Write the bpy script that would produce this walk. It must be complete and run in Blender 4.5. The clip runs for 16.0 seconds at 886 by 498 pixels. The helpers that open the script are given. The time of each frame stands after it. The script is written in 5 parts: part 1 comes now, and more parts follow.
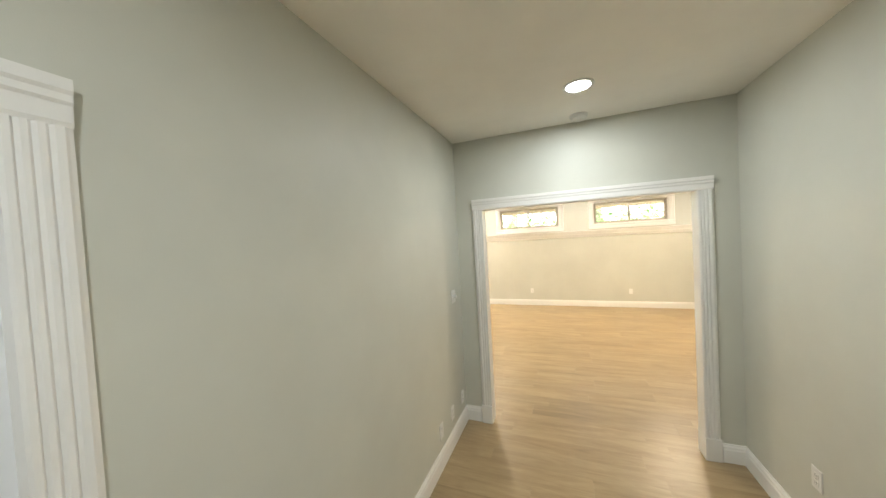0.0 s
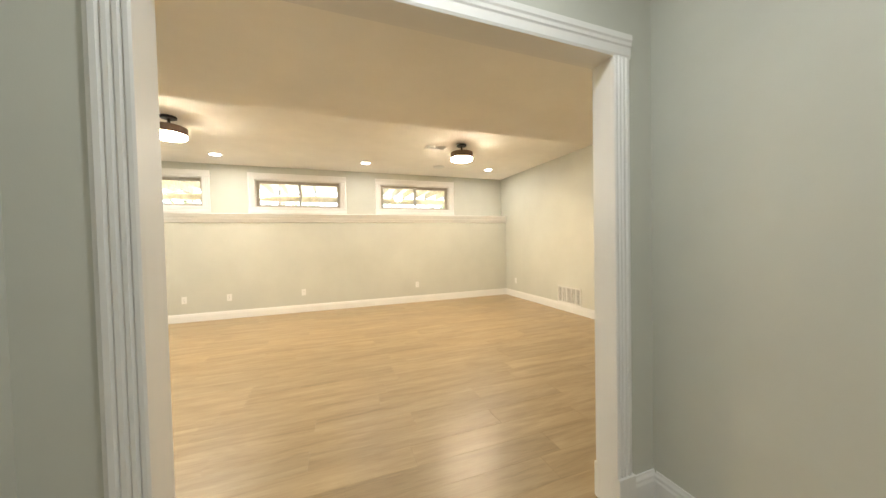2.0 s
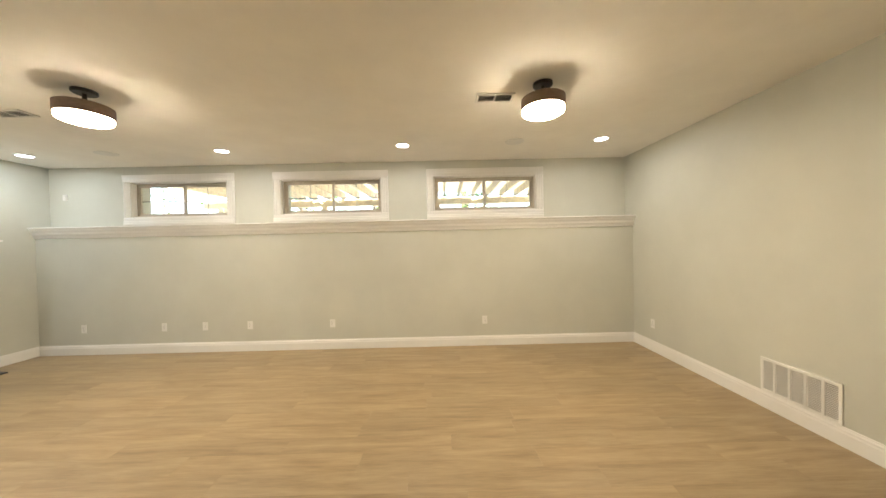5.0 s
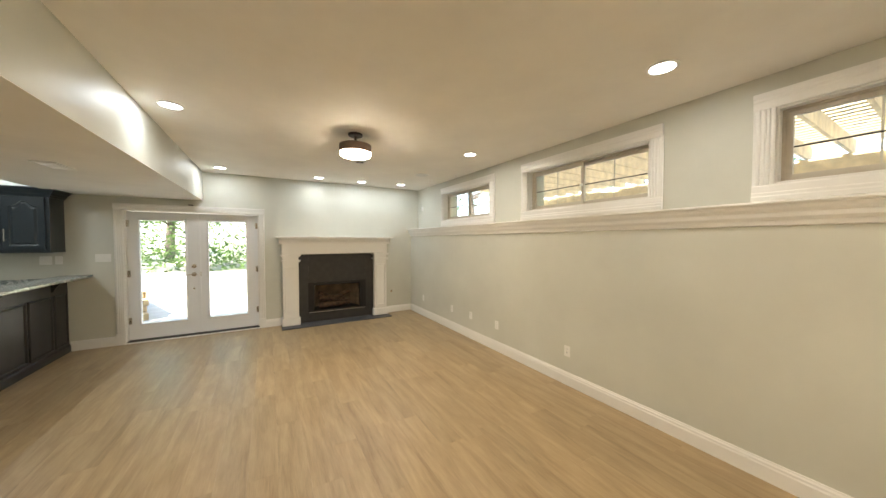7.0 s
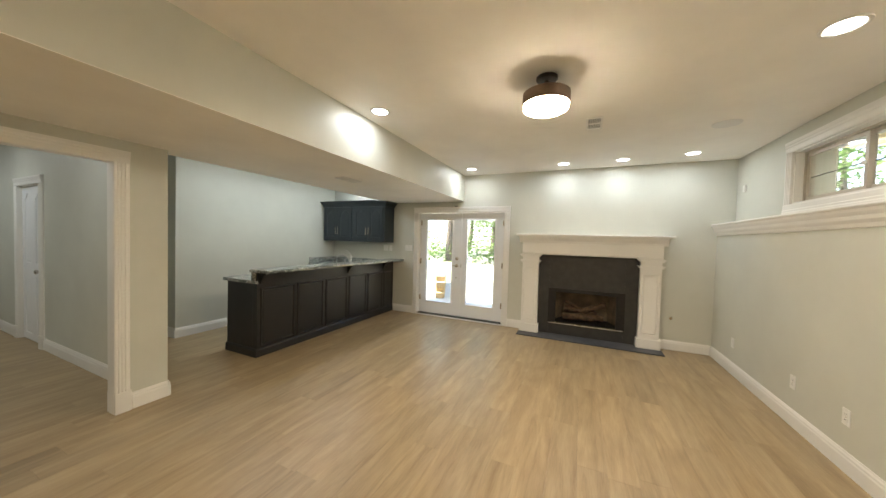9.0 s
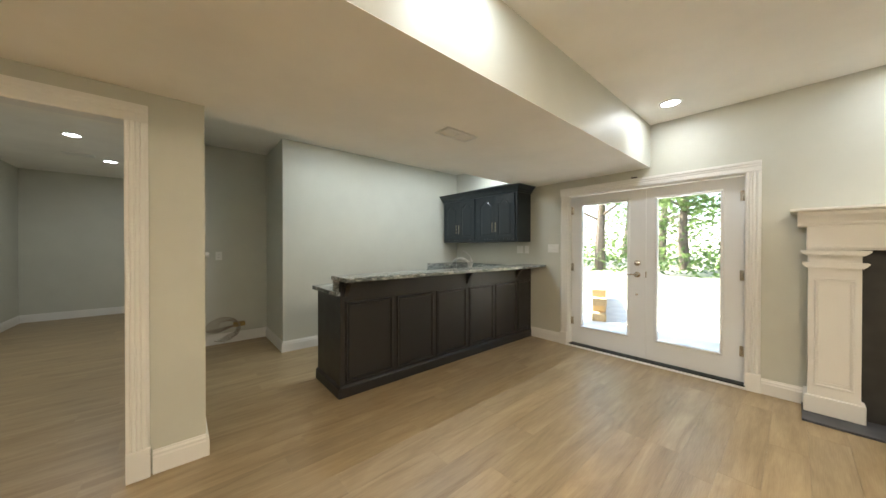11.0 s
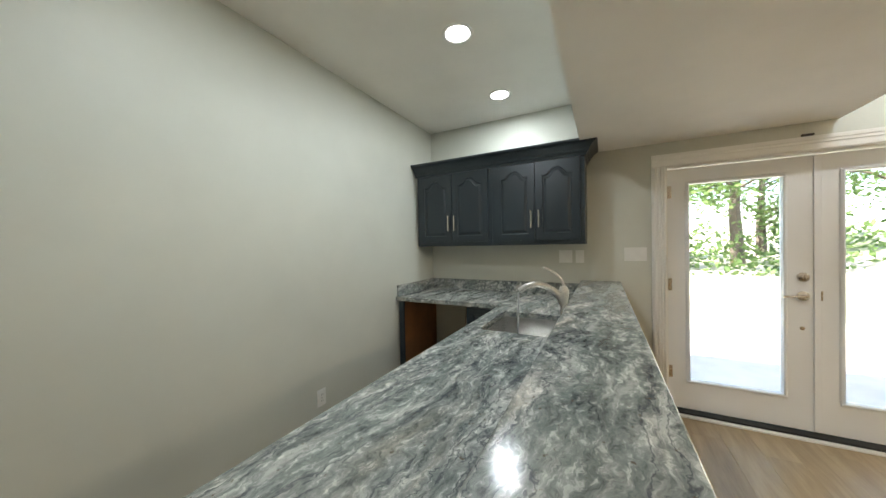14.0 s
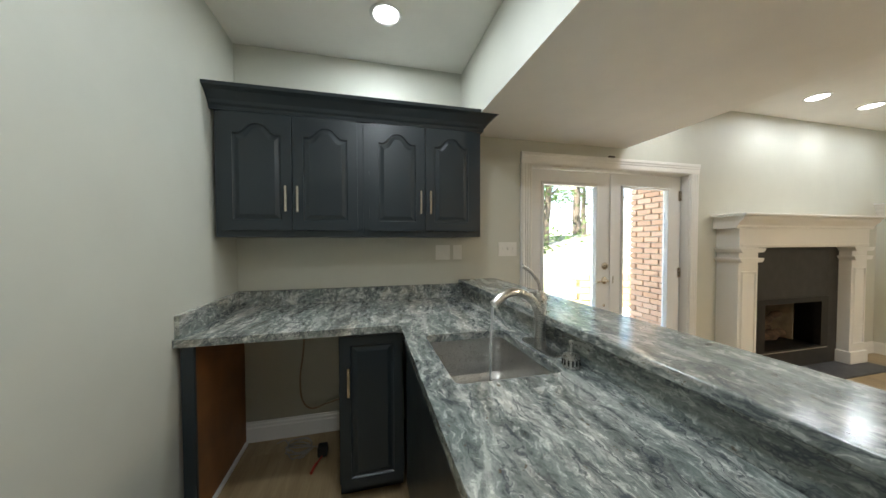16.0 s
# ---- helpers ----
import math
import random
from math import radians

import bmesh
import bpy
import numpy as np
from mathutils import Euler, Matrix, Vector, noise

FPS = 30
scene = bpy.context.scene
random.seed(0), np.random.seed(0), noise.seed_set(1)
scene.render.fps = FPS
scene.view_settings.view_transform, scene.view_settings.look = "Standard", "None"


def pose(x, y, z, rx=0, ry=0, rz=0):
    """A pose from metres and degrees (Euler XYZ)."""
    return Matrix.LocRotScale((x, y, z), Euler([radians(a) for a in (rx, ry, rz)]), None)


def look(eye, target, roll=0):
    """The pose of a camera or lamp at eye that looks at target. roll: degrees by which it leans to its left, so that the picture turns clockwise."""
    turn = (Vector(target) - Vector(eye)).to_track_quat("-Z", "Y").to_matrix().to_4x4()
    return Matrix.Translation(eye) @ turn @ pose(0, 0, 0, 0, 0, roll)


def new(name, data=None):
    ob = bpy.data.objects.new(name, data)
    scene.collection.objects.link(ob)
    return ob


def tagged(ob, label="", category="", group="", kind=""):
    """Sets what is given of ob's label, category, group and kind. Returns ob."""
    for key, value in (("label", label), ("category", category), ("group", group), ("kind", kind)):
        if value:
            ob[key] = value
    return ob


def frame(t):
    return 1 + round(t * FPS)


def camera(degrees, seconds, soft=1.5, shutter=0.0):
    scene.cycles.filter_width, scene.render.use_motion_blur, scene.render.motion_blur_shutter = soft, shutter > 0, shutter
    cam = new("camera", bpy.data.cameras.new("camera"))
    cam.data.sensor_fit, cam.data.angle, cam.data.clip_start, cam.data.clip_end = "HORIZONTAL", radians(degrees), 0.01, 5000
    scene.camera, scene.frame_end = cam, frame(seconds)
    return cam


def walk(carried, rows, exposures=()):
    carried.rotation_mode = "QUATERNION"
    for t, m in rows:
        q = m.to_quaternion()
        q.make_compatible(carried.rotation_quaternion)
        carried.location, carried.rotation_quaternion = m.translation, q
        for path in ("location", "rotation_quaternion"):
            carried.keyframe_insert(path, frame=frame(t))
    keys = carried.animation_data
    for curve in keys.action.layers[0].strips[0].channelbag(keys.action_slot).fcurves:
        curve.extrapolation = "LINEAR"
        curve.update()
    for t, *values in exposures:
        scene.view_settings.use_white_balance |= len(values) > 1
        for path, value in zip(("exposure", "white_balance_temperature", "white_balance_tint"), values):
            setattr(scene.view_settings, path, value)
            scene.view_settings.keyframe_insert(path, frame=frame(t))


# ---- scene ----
cam = camera(110.9, 16.0)
PATH = [
    (0, (0.147, -0.025, 1.779), (-0.581, 1.837, 1.721), -3.21),
    (0.5, (0.044, 0.510, 1.664), (-0.240, 2.488, 1.581), -2.02),
    (1, (-0.031, 0.924, 1.507), (0.070, 2.919, 1.426), -1.80),
    (1.5, (-0.035, 1.348, 1.363), (0.360, 3.307, 1.294), -1.43),
    (2, (-0.070, 1.782, 1.248), (0.606, 3.664, 1.203), -1.21),
    (2.5, (0.206, 2.287, 1.221), (1.008, 4.119, 1.206), -1.29),
    (3, (0.307, 2.616, 1.232), (1.204, 4.404, 1.231), -1.53),
    (3.2, (0.360, 2.738, 1.251), (1.264, 4.521, 1.251), -1.62),
    (5.5, (1.178, 3.948, 1.497), (0.717, 5.894, 1.464), -0.92),
    (6, (1.401, 4.342, 1.514), (0.448, 6.099, 1.476), -0.49),
    (6.5, (1.538, 4.774, 1.543), (0.140, 6.203, 1.503), -0.34),
    (7, (1.565, 5.192, 1.573), (-0.168, 6.188, 1.516), -0.01),
    (7.5, (1.475, 5.547, 1.580), (-0.456, 6.065, 1.517), 0.26),
    (8, (1.275, 5.891, 1.553), (-0.724, 5.925, 1.494), 0.95),
    (8.5, (0.976, 6.127, 1.559), (-0.978, 5.709, 1.484), 1.42),
    (9, (0.601, 6.290, 1.503), (-1.222, 5.470, 1.442), 1.70),
    (9.5, (0.168, 6.250, 1.460), (-1.466, 5.098, 1.407), 2.12),
    (10, (-0.221, 6.061, 1.409), (-1.635, 4.648, 1.363), 2.05),
    (12.5, (-1.249, 3.943, 1.298), (-2.529, 2.406, 1.302), -0.57),
    (13, (-1.393, 3.498, 1.326), (-2.841, 2.119, 1.340), -1.19),
    (13.5, (-1.561, 3.127, 1.429), (-3.184, 1.958, 1.407), -1.38),
    (14, (-1.715, 2.857, 1.423), (-3.485, 1.927, 1.398), -1.04),
    (14.5, (-1.854, 2.584, 1.387), (-3.754, 1.957, 1.366), -0.89),
    (15, (-2.009, 2.379, 1.397), (-3.983, 2.061, 1.364), -0.75),
    (15.5, (-2.207, 2.164, 1.372), (-4.206, 2.220, 1.345), -0.44),
    (16, (-2.450, 1.964, 1.385), (-4.390, 2.447, 1.333), -0.16),
]
EXPO = 2.78
RECESS, DRUMW = 1.75, 3.0
walk(cam, [(t, look(eye, target, roll)) for t, eye, target, roll in PATH], [(0, EXPO + 0.78), (0.5, EXPO + 0.68), (1.5, EXPO + 0.66), (2.5, EXPO + 0.56), (3, EXPO + 0.45), (5.5, EXPO + 0.08), (7, EXPO - 0.04), (9.5, EXPO - 0.04), (12.5, EXPO + 0.25), (13.2, EXPO + 0.2), (14.5, EXPO - 0.12), (16, EXPO - 0.16)])

# ---- daylight ----
world = bpy.data.worlds.new("world")
scene.world = world
world.use_nodes = True
wn = world.node_tree.nodes
sky = wn.new("ShaderNodeTexSky")
sky.sky_type = "NISHITA"
sky.sun_disc = False
sky.sun_elevation = radians(52)
sky.sun_rotation = radians(160)
world.node_tree.links.new(sky.outputs[0], wn["Background"].inputs[0])
wn["Background"].inputs[1].default_value = 0.15
sun = bpy.data.lights.new("sun", "SUN")
sun.energy = 5.0
sun.angle = radians(0.5)
sun.color = (1, 0.96, 0.9)
new("sun", sun).matrix_world = look((8, -22, 30), (0, 0, 0))


# ---- materials ----
class Mat:
    """A small wrapper that strings nodes together."""

    def __init__(self, name, rough=0.5, metal=0.0):
        self.m = bpy.data.materials.new(name)
        self.m.use_nodes = True
        self.t = self.m.node_tree
        self.b = self.t.nodes["Principled BSDF"]
        self.b.inputs["Roughness"].default_value = rough
        self.b.inputs["Metallic"].default_value = metal
        self.co = self.t.nodes.new("ShaderNodeTexCoord").outputs["Object"]

    def node(self, kind, **ins):
        n = self.t.nodes.new(kind)
        for k, v in ins.items():
            sock = n.inputs[k.replace("_", " ")]
            if isinstance(v, bpy.types.NodeSocket):
                self.t.links.new(v, sock)
            else:
                sock.default_value = v
        return n

    def link(self, a, b):
        self.t.links.new(a, b)

    def scaled(self, sx, sy, sz, src=None):
        n = self.node("ShaderNodeMapping", Vector=src or self.co)
        n.inputs["Scale"].default_value = (sx, sy, sz)
        return n.outputs[0]

    def noise(self, scale, detail=4.0, rough=0.5, vec=None, dist=0.0):
        return self.node("ShaderNodeTexNoise", Vector=vec or self.co, Scale=scale, Detail=detail, Roughness=rough, Distortion=dist).outputs["Fac"]

    def ramp(self, fac, *stops):
        n = self.node("ShaderNodeValToRGB", Fac=fac)
        e = n.color_ramp.elements
        while len(e) < len(stops):
            e.new(0.5)
        for el, (p, c) in zip(e, stops):
            el.position, el.color = p, (*c, 1) if len(c) == 3 else c
        return n.outputs[0]

    def mix(self, fac, a, b, blend="MIX"):
        n = self.t.nodes.new("ShaderNodeMix")
        n.data_type, n.blend_type = "RGBA", blend
        for sock, v in ((n.inputs[0], fac), (n.inputs[6], a), (n.inputs[7], b)):
            if isinstance(v, bpy.types.NodeSocket):
                self.link(v, sock)
            elif isinstance(v, tuple):
                sock.default_value = (*v, 1)
            else:
                sock.default_value = v
        return n.outputs[2]

    def color(self, c):
        if isinstance(c, tuple):
            self.b.inputs["Base Color"].default_value = (*c, 1)
        else:
            self.link(c, self.b.inputs["Base Color"])
        return self

    def rough(self, fac, lo, hi):
        n = self.node("ShaderNodeMapRange", Value=fac, To_Min=lo, To_Max=hi)
        self.link(n.outputs[0], self.b.inputs["Roughness"])
        return self

    def bump(self, fac, strength=0.2, dist=0.002):
        n = self.node("ShaderNodeBump", Height=fac, Strength=strength, Distance=dist)
        self.link(n.outputs[0], self.b.inputs["Normal"])
        return self


def painted(name, col, rough=0.55, grain=260, var=0.05, strength=0.12):
    """Rolled or brushed paint: a faint mottle, and the roller's orange peel as relief."""
    a = Mat(name, rough)
    lo = tuple(c * (1 - var) for c in col)
    hi = tuple(min(1, c * (1 + var)) for c in col)
    a.color(a.ramp(a.noise(1.3, 5, 0.6), (0.3, lo), (0.7, hi)))
    a.rough(a.noise(6, 3), rough - 0.06, rough + 0.08)
    return a.bump(a.noise(grain, 3), strength, 0.0015).m


def plain(name, col, rough=0.5, metal=0.0, var=0.06, scale=14):
    a = Mat(name, rough, metal)
    a.color(a.ramp(a.noise(scale, 4), (0.3, tuple(c * (1 - var) for c in col)), (0.7, tuple(min(1, c * (1 + var)) for c in col))))
    a.rough(a.noise(scale * 4, 3), max(0.02, rough - 0.05), rough + 0.07)
    return a.m


def glowing(name, col, strength):
    a = Mat(name, 0.4)
    a.color((0.8, 0.8, 0.8))
    a.b.inputs["Emission Color"].default_value = (*col, 1)
    a.b.inputs["Emission Strength"].default_value = strength
    return a.m


def make_oak():
    a = Mat("oak_vinyl_plank", 0.36)
    rnd = a.node("ShaderNodeObjectInfo").outputs["Random"]
    isl = a.node("ShaderNodeNewGeometry").outputs["Random Per Island"]
    both = a.node("ShaderNodeMath", Value=rnd)
    a.link(isl, both.inputs[1])
    geo = a.node("ShaderNodeNewGeometry").outputs["Position"]
    shift = a.node("ShaderNodeVectorMath")
    a.link(geo, shift.inputs[0])
    off = a.node("ShaderNodeCombineXYZ", X=both.outputs[0], Y=both.outputs[0])
    sc = a.node("ShaderNodeVectorMath")
    sc.operation = "SCALE"
    a.link(off.outputs[0], sc.inputs[0])
    sc.inputs["Scale"].default_value = 37.0
    a.link(sc.outputs[0], shift.inputs[1])
    v = shift.outputs[0]
    grain = a.noise(1.0, 8, 0.62, a.scaled(1.2, 12, 6, v), 1.1)
    broad = a.noise(1.0, 4, 0.55, a.scaled(0.8, 5, 3, v), 1.6)
    fine = a.noise(1.0, 3, 0.6, a.scaled(8, 210, 60, v))
    cloud = a.noise(1.0, 3, 0.5, a.scaled(1.6, 3.2, 3, v), 0.8)
    base = a.ramp(grain, (0.28, (0.172, 0.115, 0.056)), (0.45, (0.286, 0.208, 0.112)), (0.56, (0.353, 0.265, 0.150)), (0.74, (0.430, 0.335, 0.198)))
    base = a.mix(0.45, base, a.ramp(broad, (0.3, (0.196, 0.138, 0.070)), (0.7, (0.411, 0.318, 0.188))))
    tone = a.ramp(both.outputs[0], (0.0, (0.84, 0.84, 0.83)), (0.5, (1.0, 1.0, 1.0)), (1.0, (1.12, 1.10, 1.07)))
    base = a.mix(0.75, base, tone, "MULTIPLY")
    base = a.mix(a.ramp(cloud, (0.55, (0, 0, 0)), (0.75, (0.45, 0.45, 0.45))), base, (0.210, 0.145, 0.072))
    base = a.mix(0.10, base, a.ramp(fine, (0.4, (0.2, 0.12, 0.06)), (0.6, (0.6, 0.45, 0.28))))
    a.color(base)
    a.rough(grain, 0.30, 0.46)
    return a.bump(fine, 0.08, 0.001).m


def make_granite():
    a = Mat("veined_granite", 0.12)
    own = a.node("ShaderNodeObjectInfo").outputs["Random"]
    apart = a.node("ShaderNodeCombineXYZ", X=own, Y=own, Z=own)
    far = a.node("ShaderNodeVectorMath")
    far.operation = "SCALE"
    a.link(apart.outputs[0], far.inputs[0])
    far.inputs["Scale"].default_value = 9.0
    place = a.node("ShaderNodeVectorMath")
    a.link(a.node("ShaderNodeNewGeometry").outputs["Position"], place.inputs[0])
    a.link(far.outputs[0], place.inputs[1])
    geo = place.outputs[0]
    turn = a.node("ShaderNodeMapping", Vector=geo)
    turn.inputs["Rotation"].default_value = (0.20, 0.06, 0.07)
    warp = a.noise(2.1, 6, 0.65, turn.outputs[0])
    wv = a.node("ShaderNodeCombineXYZ", X=0.0, Y=warp, Z=warp)
    scw = a.node("ShaderNodeVectorMath")
    scw.operation = "SCALE"
    a.link(wv.outputs[0], scw.inputs[0])
    scw.inputs["Scale"].default_value = 0.20
    add = a.node("ShaderNodeVectorMath")
    a.link(turn.outputs[0], add.inputs[0])
    a.link(scw.outputs[0], add.inputs[1])
    v = add.outputs[0]
    s1 = a.noise(1.0, 10, 0.72, a.scaled(3.2, 13, 13, v), 0.5)
    s2 = a.noise(1.0, 6, 0.62, a.scaled(20, 52, 52, v), 0.5)
    s3 = a.noise(1.0, 5, 0.6, a.scaled(1.1, 6, 6, v), 0.5)
    col = a.ramp(s1, (0.34, (0.035, 0.04, 0.042)), (0.42, (0.12, 0.138, 0.132)), (0.475, (0.235, 0.258, 0.245)), (0.535, (0.39, 0.405, 0.378)), (0.585, (0.74, 0.72, 0.67)))
    fleck = a.ramp(s2, (0.36, (0.02, 0.023, 0.026)), (0.45, (0.17, 0.18, 0.172)), (0.56, (0.27, 0.28, 0.262)), (0.64, (0.74, 0.72, 0.67)))
    col = a.mix(0.52, col, fleck)
    zone = a.ramp(s3, (0.36, (0.72, 0.78, 0.78)), (0.52, (1.0, 1.0, 1.0)), (0.68, (1.08, 0.98, 0.88)))
    col = a.mix(0.8, col, zone, "MULTIPLY")
    vein = a.ramp(s3, (0.462, (0, 0, 0)), (0.478, (0.85, 0.85, 0.85)), (0.490, (0, 0, 0)))
    col = a.mix(vein, col, (0.055, 0.062, 0.075))
    spot = a.noise(48, 3, 0.6, geo)
    col = a.mix(a.ramp(spot, (0.66, (0, 0, 0)), (0.72, (0.8, 0.8, 0.8))), col, (0.11, 0.08, 0.05))
    a.color(col)
    a.rough(s2, 0.11, 0.22)
    return a.m


def make_glass():
    a = Mat("window_glass", 0.0)
    a.b.inputs["Transmission Weight"].default_value = 1.0
    a.b.inputs["IOR"].default_value = 1.35
    a.color((0.97, 1.0, 0.98))
    return a.m


def make_brick():
    a = Mat("orange_brick", 0.85)
    rnd = a.node("ShaderNodeObjectInfo").outputs["Random"]
    col = a.ramp(rnd, (0.0, (0.50, 0.29, 0.18)), (0.5, (0.58, 0.36, 0.24)), (1.0, (0.66, 0.45, 0.32)))
    col = a.mix(0.35, col, a.ramp(a.noise(30, 5, 0.7), (0.3, (0.40, 0.22, 0.13)), (0.7, (0.62, 0.42, 0.30))))
    a.color(col)
    return a.bump(a.noise(90, 4), 0.5, 0.004).m


def make_leaf():
    a = Mat("leaf_green", 0.5)
    isl = a.node("ShaderNodeNewGeometry").outputs["Random Per Island"]
    a.color(a.ramp(isl, (0.0, (0.045, 0.085, 0.022)), (0.5, (0.085, 0.15, 0.042)), (1.0, (0.15, 0.22, 0.075))))
    thin = a.node("ShaderNodeBsdfTranslucent", Color=(0.20, 0.28, 0.10, 1))
    both = a.node("ShaderNodeMixShader", Fac=0.5)
    a.link(a.b.outputs[0], both.inputs[1])
    a.link(thin.outputs[0], both.inputs[2])
    a.link(both.outputs[0], a.t.nodes["Material Output"].inputs[0])
    a.b.inputs["Specular IOR Level"].default_value = 0.2
    return a.m


def make_ground():
    a = Mat("yard_ground", 0.9)
    geo = a.node("ShaderNodeNewGeometry").outputs["Position"]
    soil = a.ramp(a.noise(0.5, 7, 0.7, geo), (0.3, (0.36, 0.31, 0.23)), (0.6, (0.52, 0.47, 0.38)), (0.8, (0.60, 0.56, 0.47)))
    grass = a.ramp(a.noise(7, 6, 0.7, geo), (0.3, (0.05, 0.09, 0.02)), (0.7, (0.16, 0.22, 0.06)))
    col = a.mix(a.ramp(a.noise(0.22, 4, 0.5, geo), (0.5, (0, 0, 0)), (0.62, (0.7, 0.7, 0.7))), soil, grass)
    a.color(col)
    return a.bump(a.noise(25, 5, 0.6, geo), 0.5, 0.02).m


WALL = painted("sage_wall_paint", (0.578, 0.577, 0.508), 0.5)
CEIL = painted("ceiling_paint", (0.90, 0.875, 0.815), 0.7)
TRIM = painted("white_trim_paint", (0.80, 0.785, 0.75), 0.32, 140, 0.03, 0.06)
DOORW = painted("door_white_paint", (0.78, 0.79, 0.80), 0.35, 180, 0.03, 0.08)
PLATE = plain("white_plastic", (0.78, 0.77, 0.73), 0.35, 0, 0.03)
ALMOND = plain("almond_vinyl", (0.52, 0.47, 0.39), 0.4, 0, 0.05)
PLATED = plain("plastic_slot_dark", (0.10, 0.10, 0.10), 0.5)
OAK = make_oak()
GRANITE = make_granite()
NAVY = painted("dark_blue_cabinet_paint", (0.019, 0.027, 0.033), 0.33, 120, 0.15, 0.10)
BARP = painted("dark_brown_bar_paint", (0.017, 0.0155, 0.0148), 0.40, 120, 0.15, 0.10)
PLY = plain("raw_plywood", (0.30, 0.135, 0.05), 0.55, 0, 0.25, 5)
STEEL = plain("brushed_steel", (0.60, 0.585, 0.56), 0.27, 1.0, 0.05, 60)
NICKEL = plain("satin_nickel", (0.62, 0.57, 0.50), 0.25, 1.0, 0.05, 40)
BRONZE = plain("dark_bronze", (0.045, 0.038, 0.032), 0.42, 0.6, 0.15, 30)
SHADE = plain("brown_drum_shade", (0.16, 0.105, 0.07), 0.55, 0, 0.12, 40)
SLATE = plain("charcoal_slate", (0.030, 0.028, 0.026), 0.55, 0, 0.22, 9)
HEARTH = plain("grey_hearth_slate", (0.062, 0.064, 0.07), 0.5, 0, 0.22, 9)
SOOT = plain("black_metal", (0.012, 0.011, 0.010), 0.5, 0.3, 0.3, 20)
FIREBRICK = plain("fire_clay_panel", (0.20, 0.155, 0.105), 0.9, 0, 0.35, 7)
LOG = plain("charred_log", (0.085, 0.052, 0.030), 0.9, 0, 0.5, 18)
RUBBER = plain("black_rubber", (0.012, 0.012, 0.013), 0.6)
GLASS = make_glass()
BRICK = make_brick()
MORTAR = plain("mortar", (0.46, 0.41, 0.34), 0.9, 0, 0.12, 30)
DECK = plain("yellow_pine", (0.66, 0.56, 0.39), 0.7, 0, 0.2, 6)
LEAF = make_leaf()
BARK = plain("bark", (0.13, 0.10, 0.075), 0.9, 0, 0.3, 20)
GROUND = make_ground()
BLOCK = plain("tan_block", (0.50, 0.36, 0.19), 0.9, 0, 0.18, 12)
CARPET = plain("grey_carpet", (0.24, 0.215, 0.185), 0.95, 0, 0.25, 180)
CABLE = plain("tan_cable", (0.33, 0.25, 0.17), 0.5)
WIRE = plain("grey_cable", (0.30, 0.28, 0.25), 0.5)
REDW = plain("red_connector", (0.45, 0.05, 0.03), 0.4)
BRASS = plain("raw_cardboard_brass", (0.36, 0.25, 0.09), 0.6, 0, 0.3, 20)
WATER = plain("running_water", (0.80, 0.82, 0.82), 0.08, 0, 0.1, 60)
WATER.node_tree.nodes["Principled BSDF"].inputs["Transmission Weight"].default_value = 0.55
LENS = glowing("led_lens", (1.0, 0.97, 0.92), 2.7)
LENSC = glowing("cool_led_lens", (0.93, 0.97, 1.0), 2.7)
DRUM = glowing("drum_diffuser", (1.0, 0.83, 0.60), 14.0)


# ---- building helpers ----
OFFSET = {}


def mesh_of(name, bm, material, smooth=False):
    me = bpy.data.meshes.new(name)
    bmesh.ops.recalc_face_normals(bm, faces=bm.faces)
    bm.to_mesh(me)
    bm.free()
    me.materials.append(material)
    if smooth:
        for p in me.polygons:
            p.use_smooth = True
        me.set_sharp_from_angle(angle=radians(38))
    return me


def thing(name, label, category, at=(0, 0, 0), group="", kind=""):
    ob = new(name)
    ob.location = at
    OFFSET[ob.name] = Vector(at)
    return tagged(ob, label, category, group, kind)


def part(name, bm, material, parent, label="", smooth=False):
    """One mesh under a thing or a part; the bmesh is in world coordinates."""
    off = OFFSET[parent.name]
    bmesh.ops.translate(bm, verts=bm.verts, vec=-off)
    ob = new(name, mesh_of(name, bm, material, smooth))
    ob.parent = parent
    OFFSET[ob.name] = off
    return tagged(ob, label)


def solid(name, bm, material, label="", category="", kind="", group="", smooth=False):
    ob = new(name, mesh_of(name, bm, material, smooth))
    OFFSET[ob.name] = Vector((0, 0, 0))
    return tagged(ob, label, category, group, kind)


def bx(bm, x0, x1, y0, y1, z0, z1):
    vs = [bm.verts.new((x, y, z)) for z in (z0, z1) for y in (y0, y1) for x in (x0, x1)]
    for f in ((0, 2, 3, 1), (4, 5, 7, 6), (0, 1, 5, 4), (2, 6, 7, 3), (0, 4, 6, 2), (1, 3, 7, 5)):
        bm.faces.new([vs[i] for i in f])
    return bm


def box(x0, x1, y0, y1, z0, z1, bevel=0.0, seg=2):
    bm = bx(bmesh.new(), x0, x1, y0, y1, z0, z1)
    if bevel:
        bmesh.ops.bevel(bm, geom=bm.edges[:], offset=bevel, segments=seg, affect="EDGES", profile=0.6)
    return bm


def run(bm, p0, p1, u, v, pts):
    """A profile of points (a, b), laid out along u and v, drawn from p0 to p1."""
    p0, p1, u, v = (Vector(q) for q in (p0, p1, u, v))
    rings = [[bm.verts.new(p + u * a + v * b) for a, b in pts] for p in (p0, p1)]
    n = len(pts)
    for i in range(n):
        bm.faces.new([rings[0][i], rings[0][(i + 1) % n], rings[1][(i + 1) % n], rings[1][i]])
    bm.faces.new(rings[0])
    bm.faces.new(rings[1][::-1])
    return bm


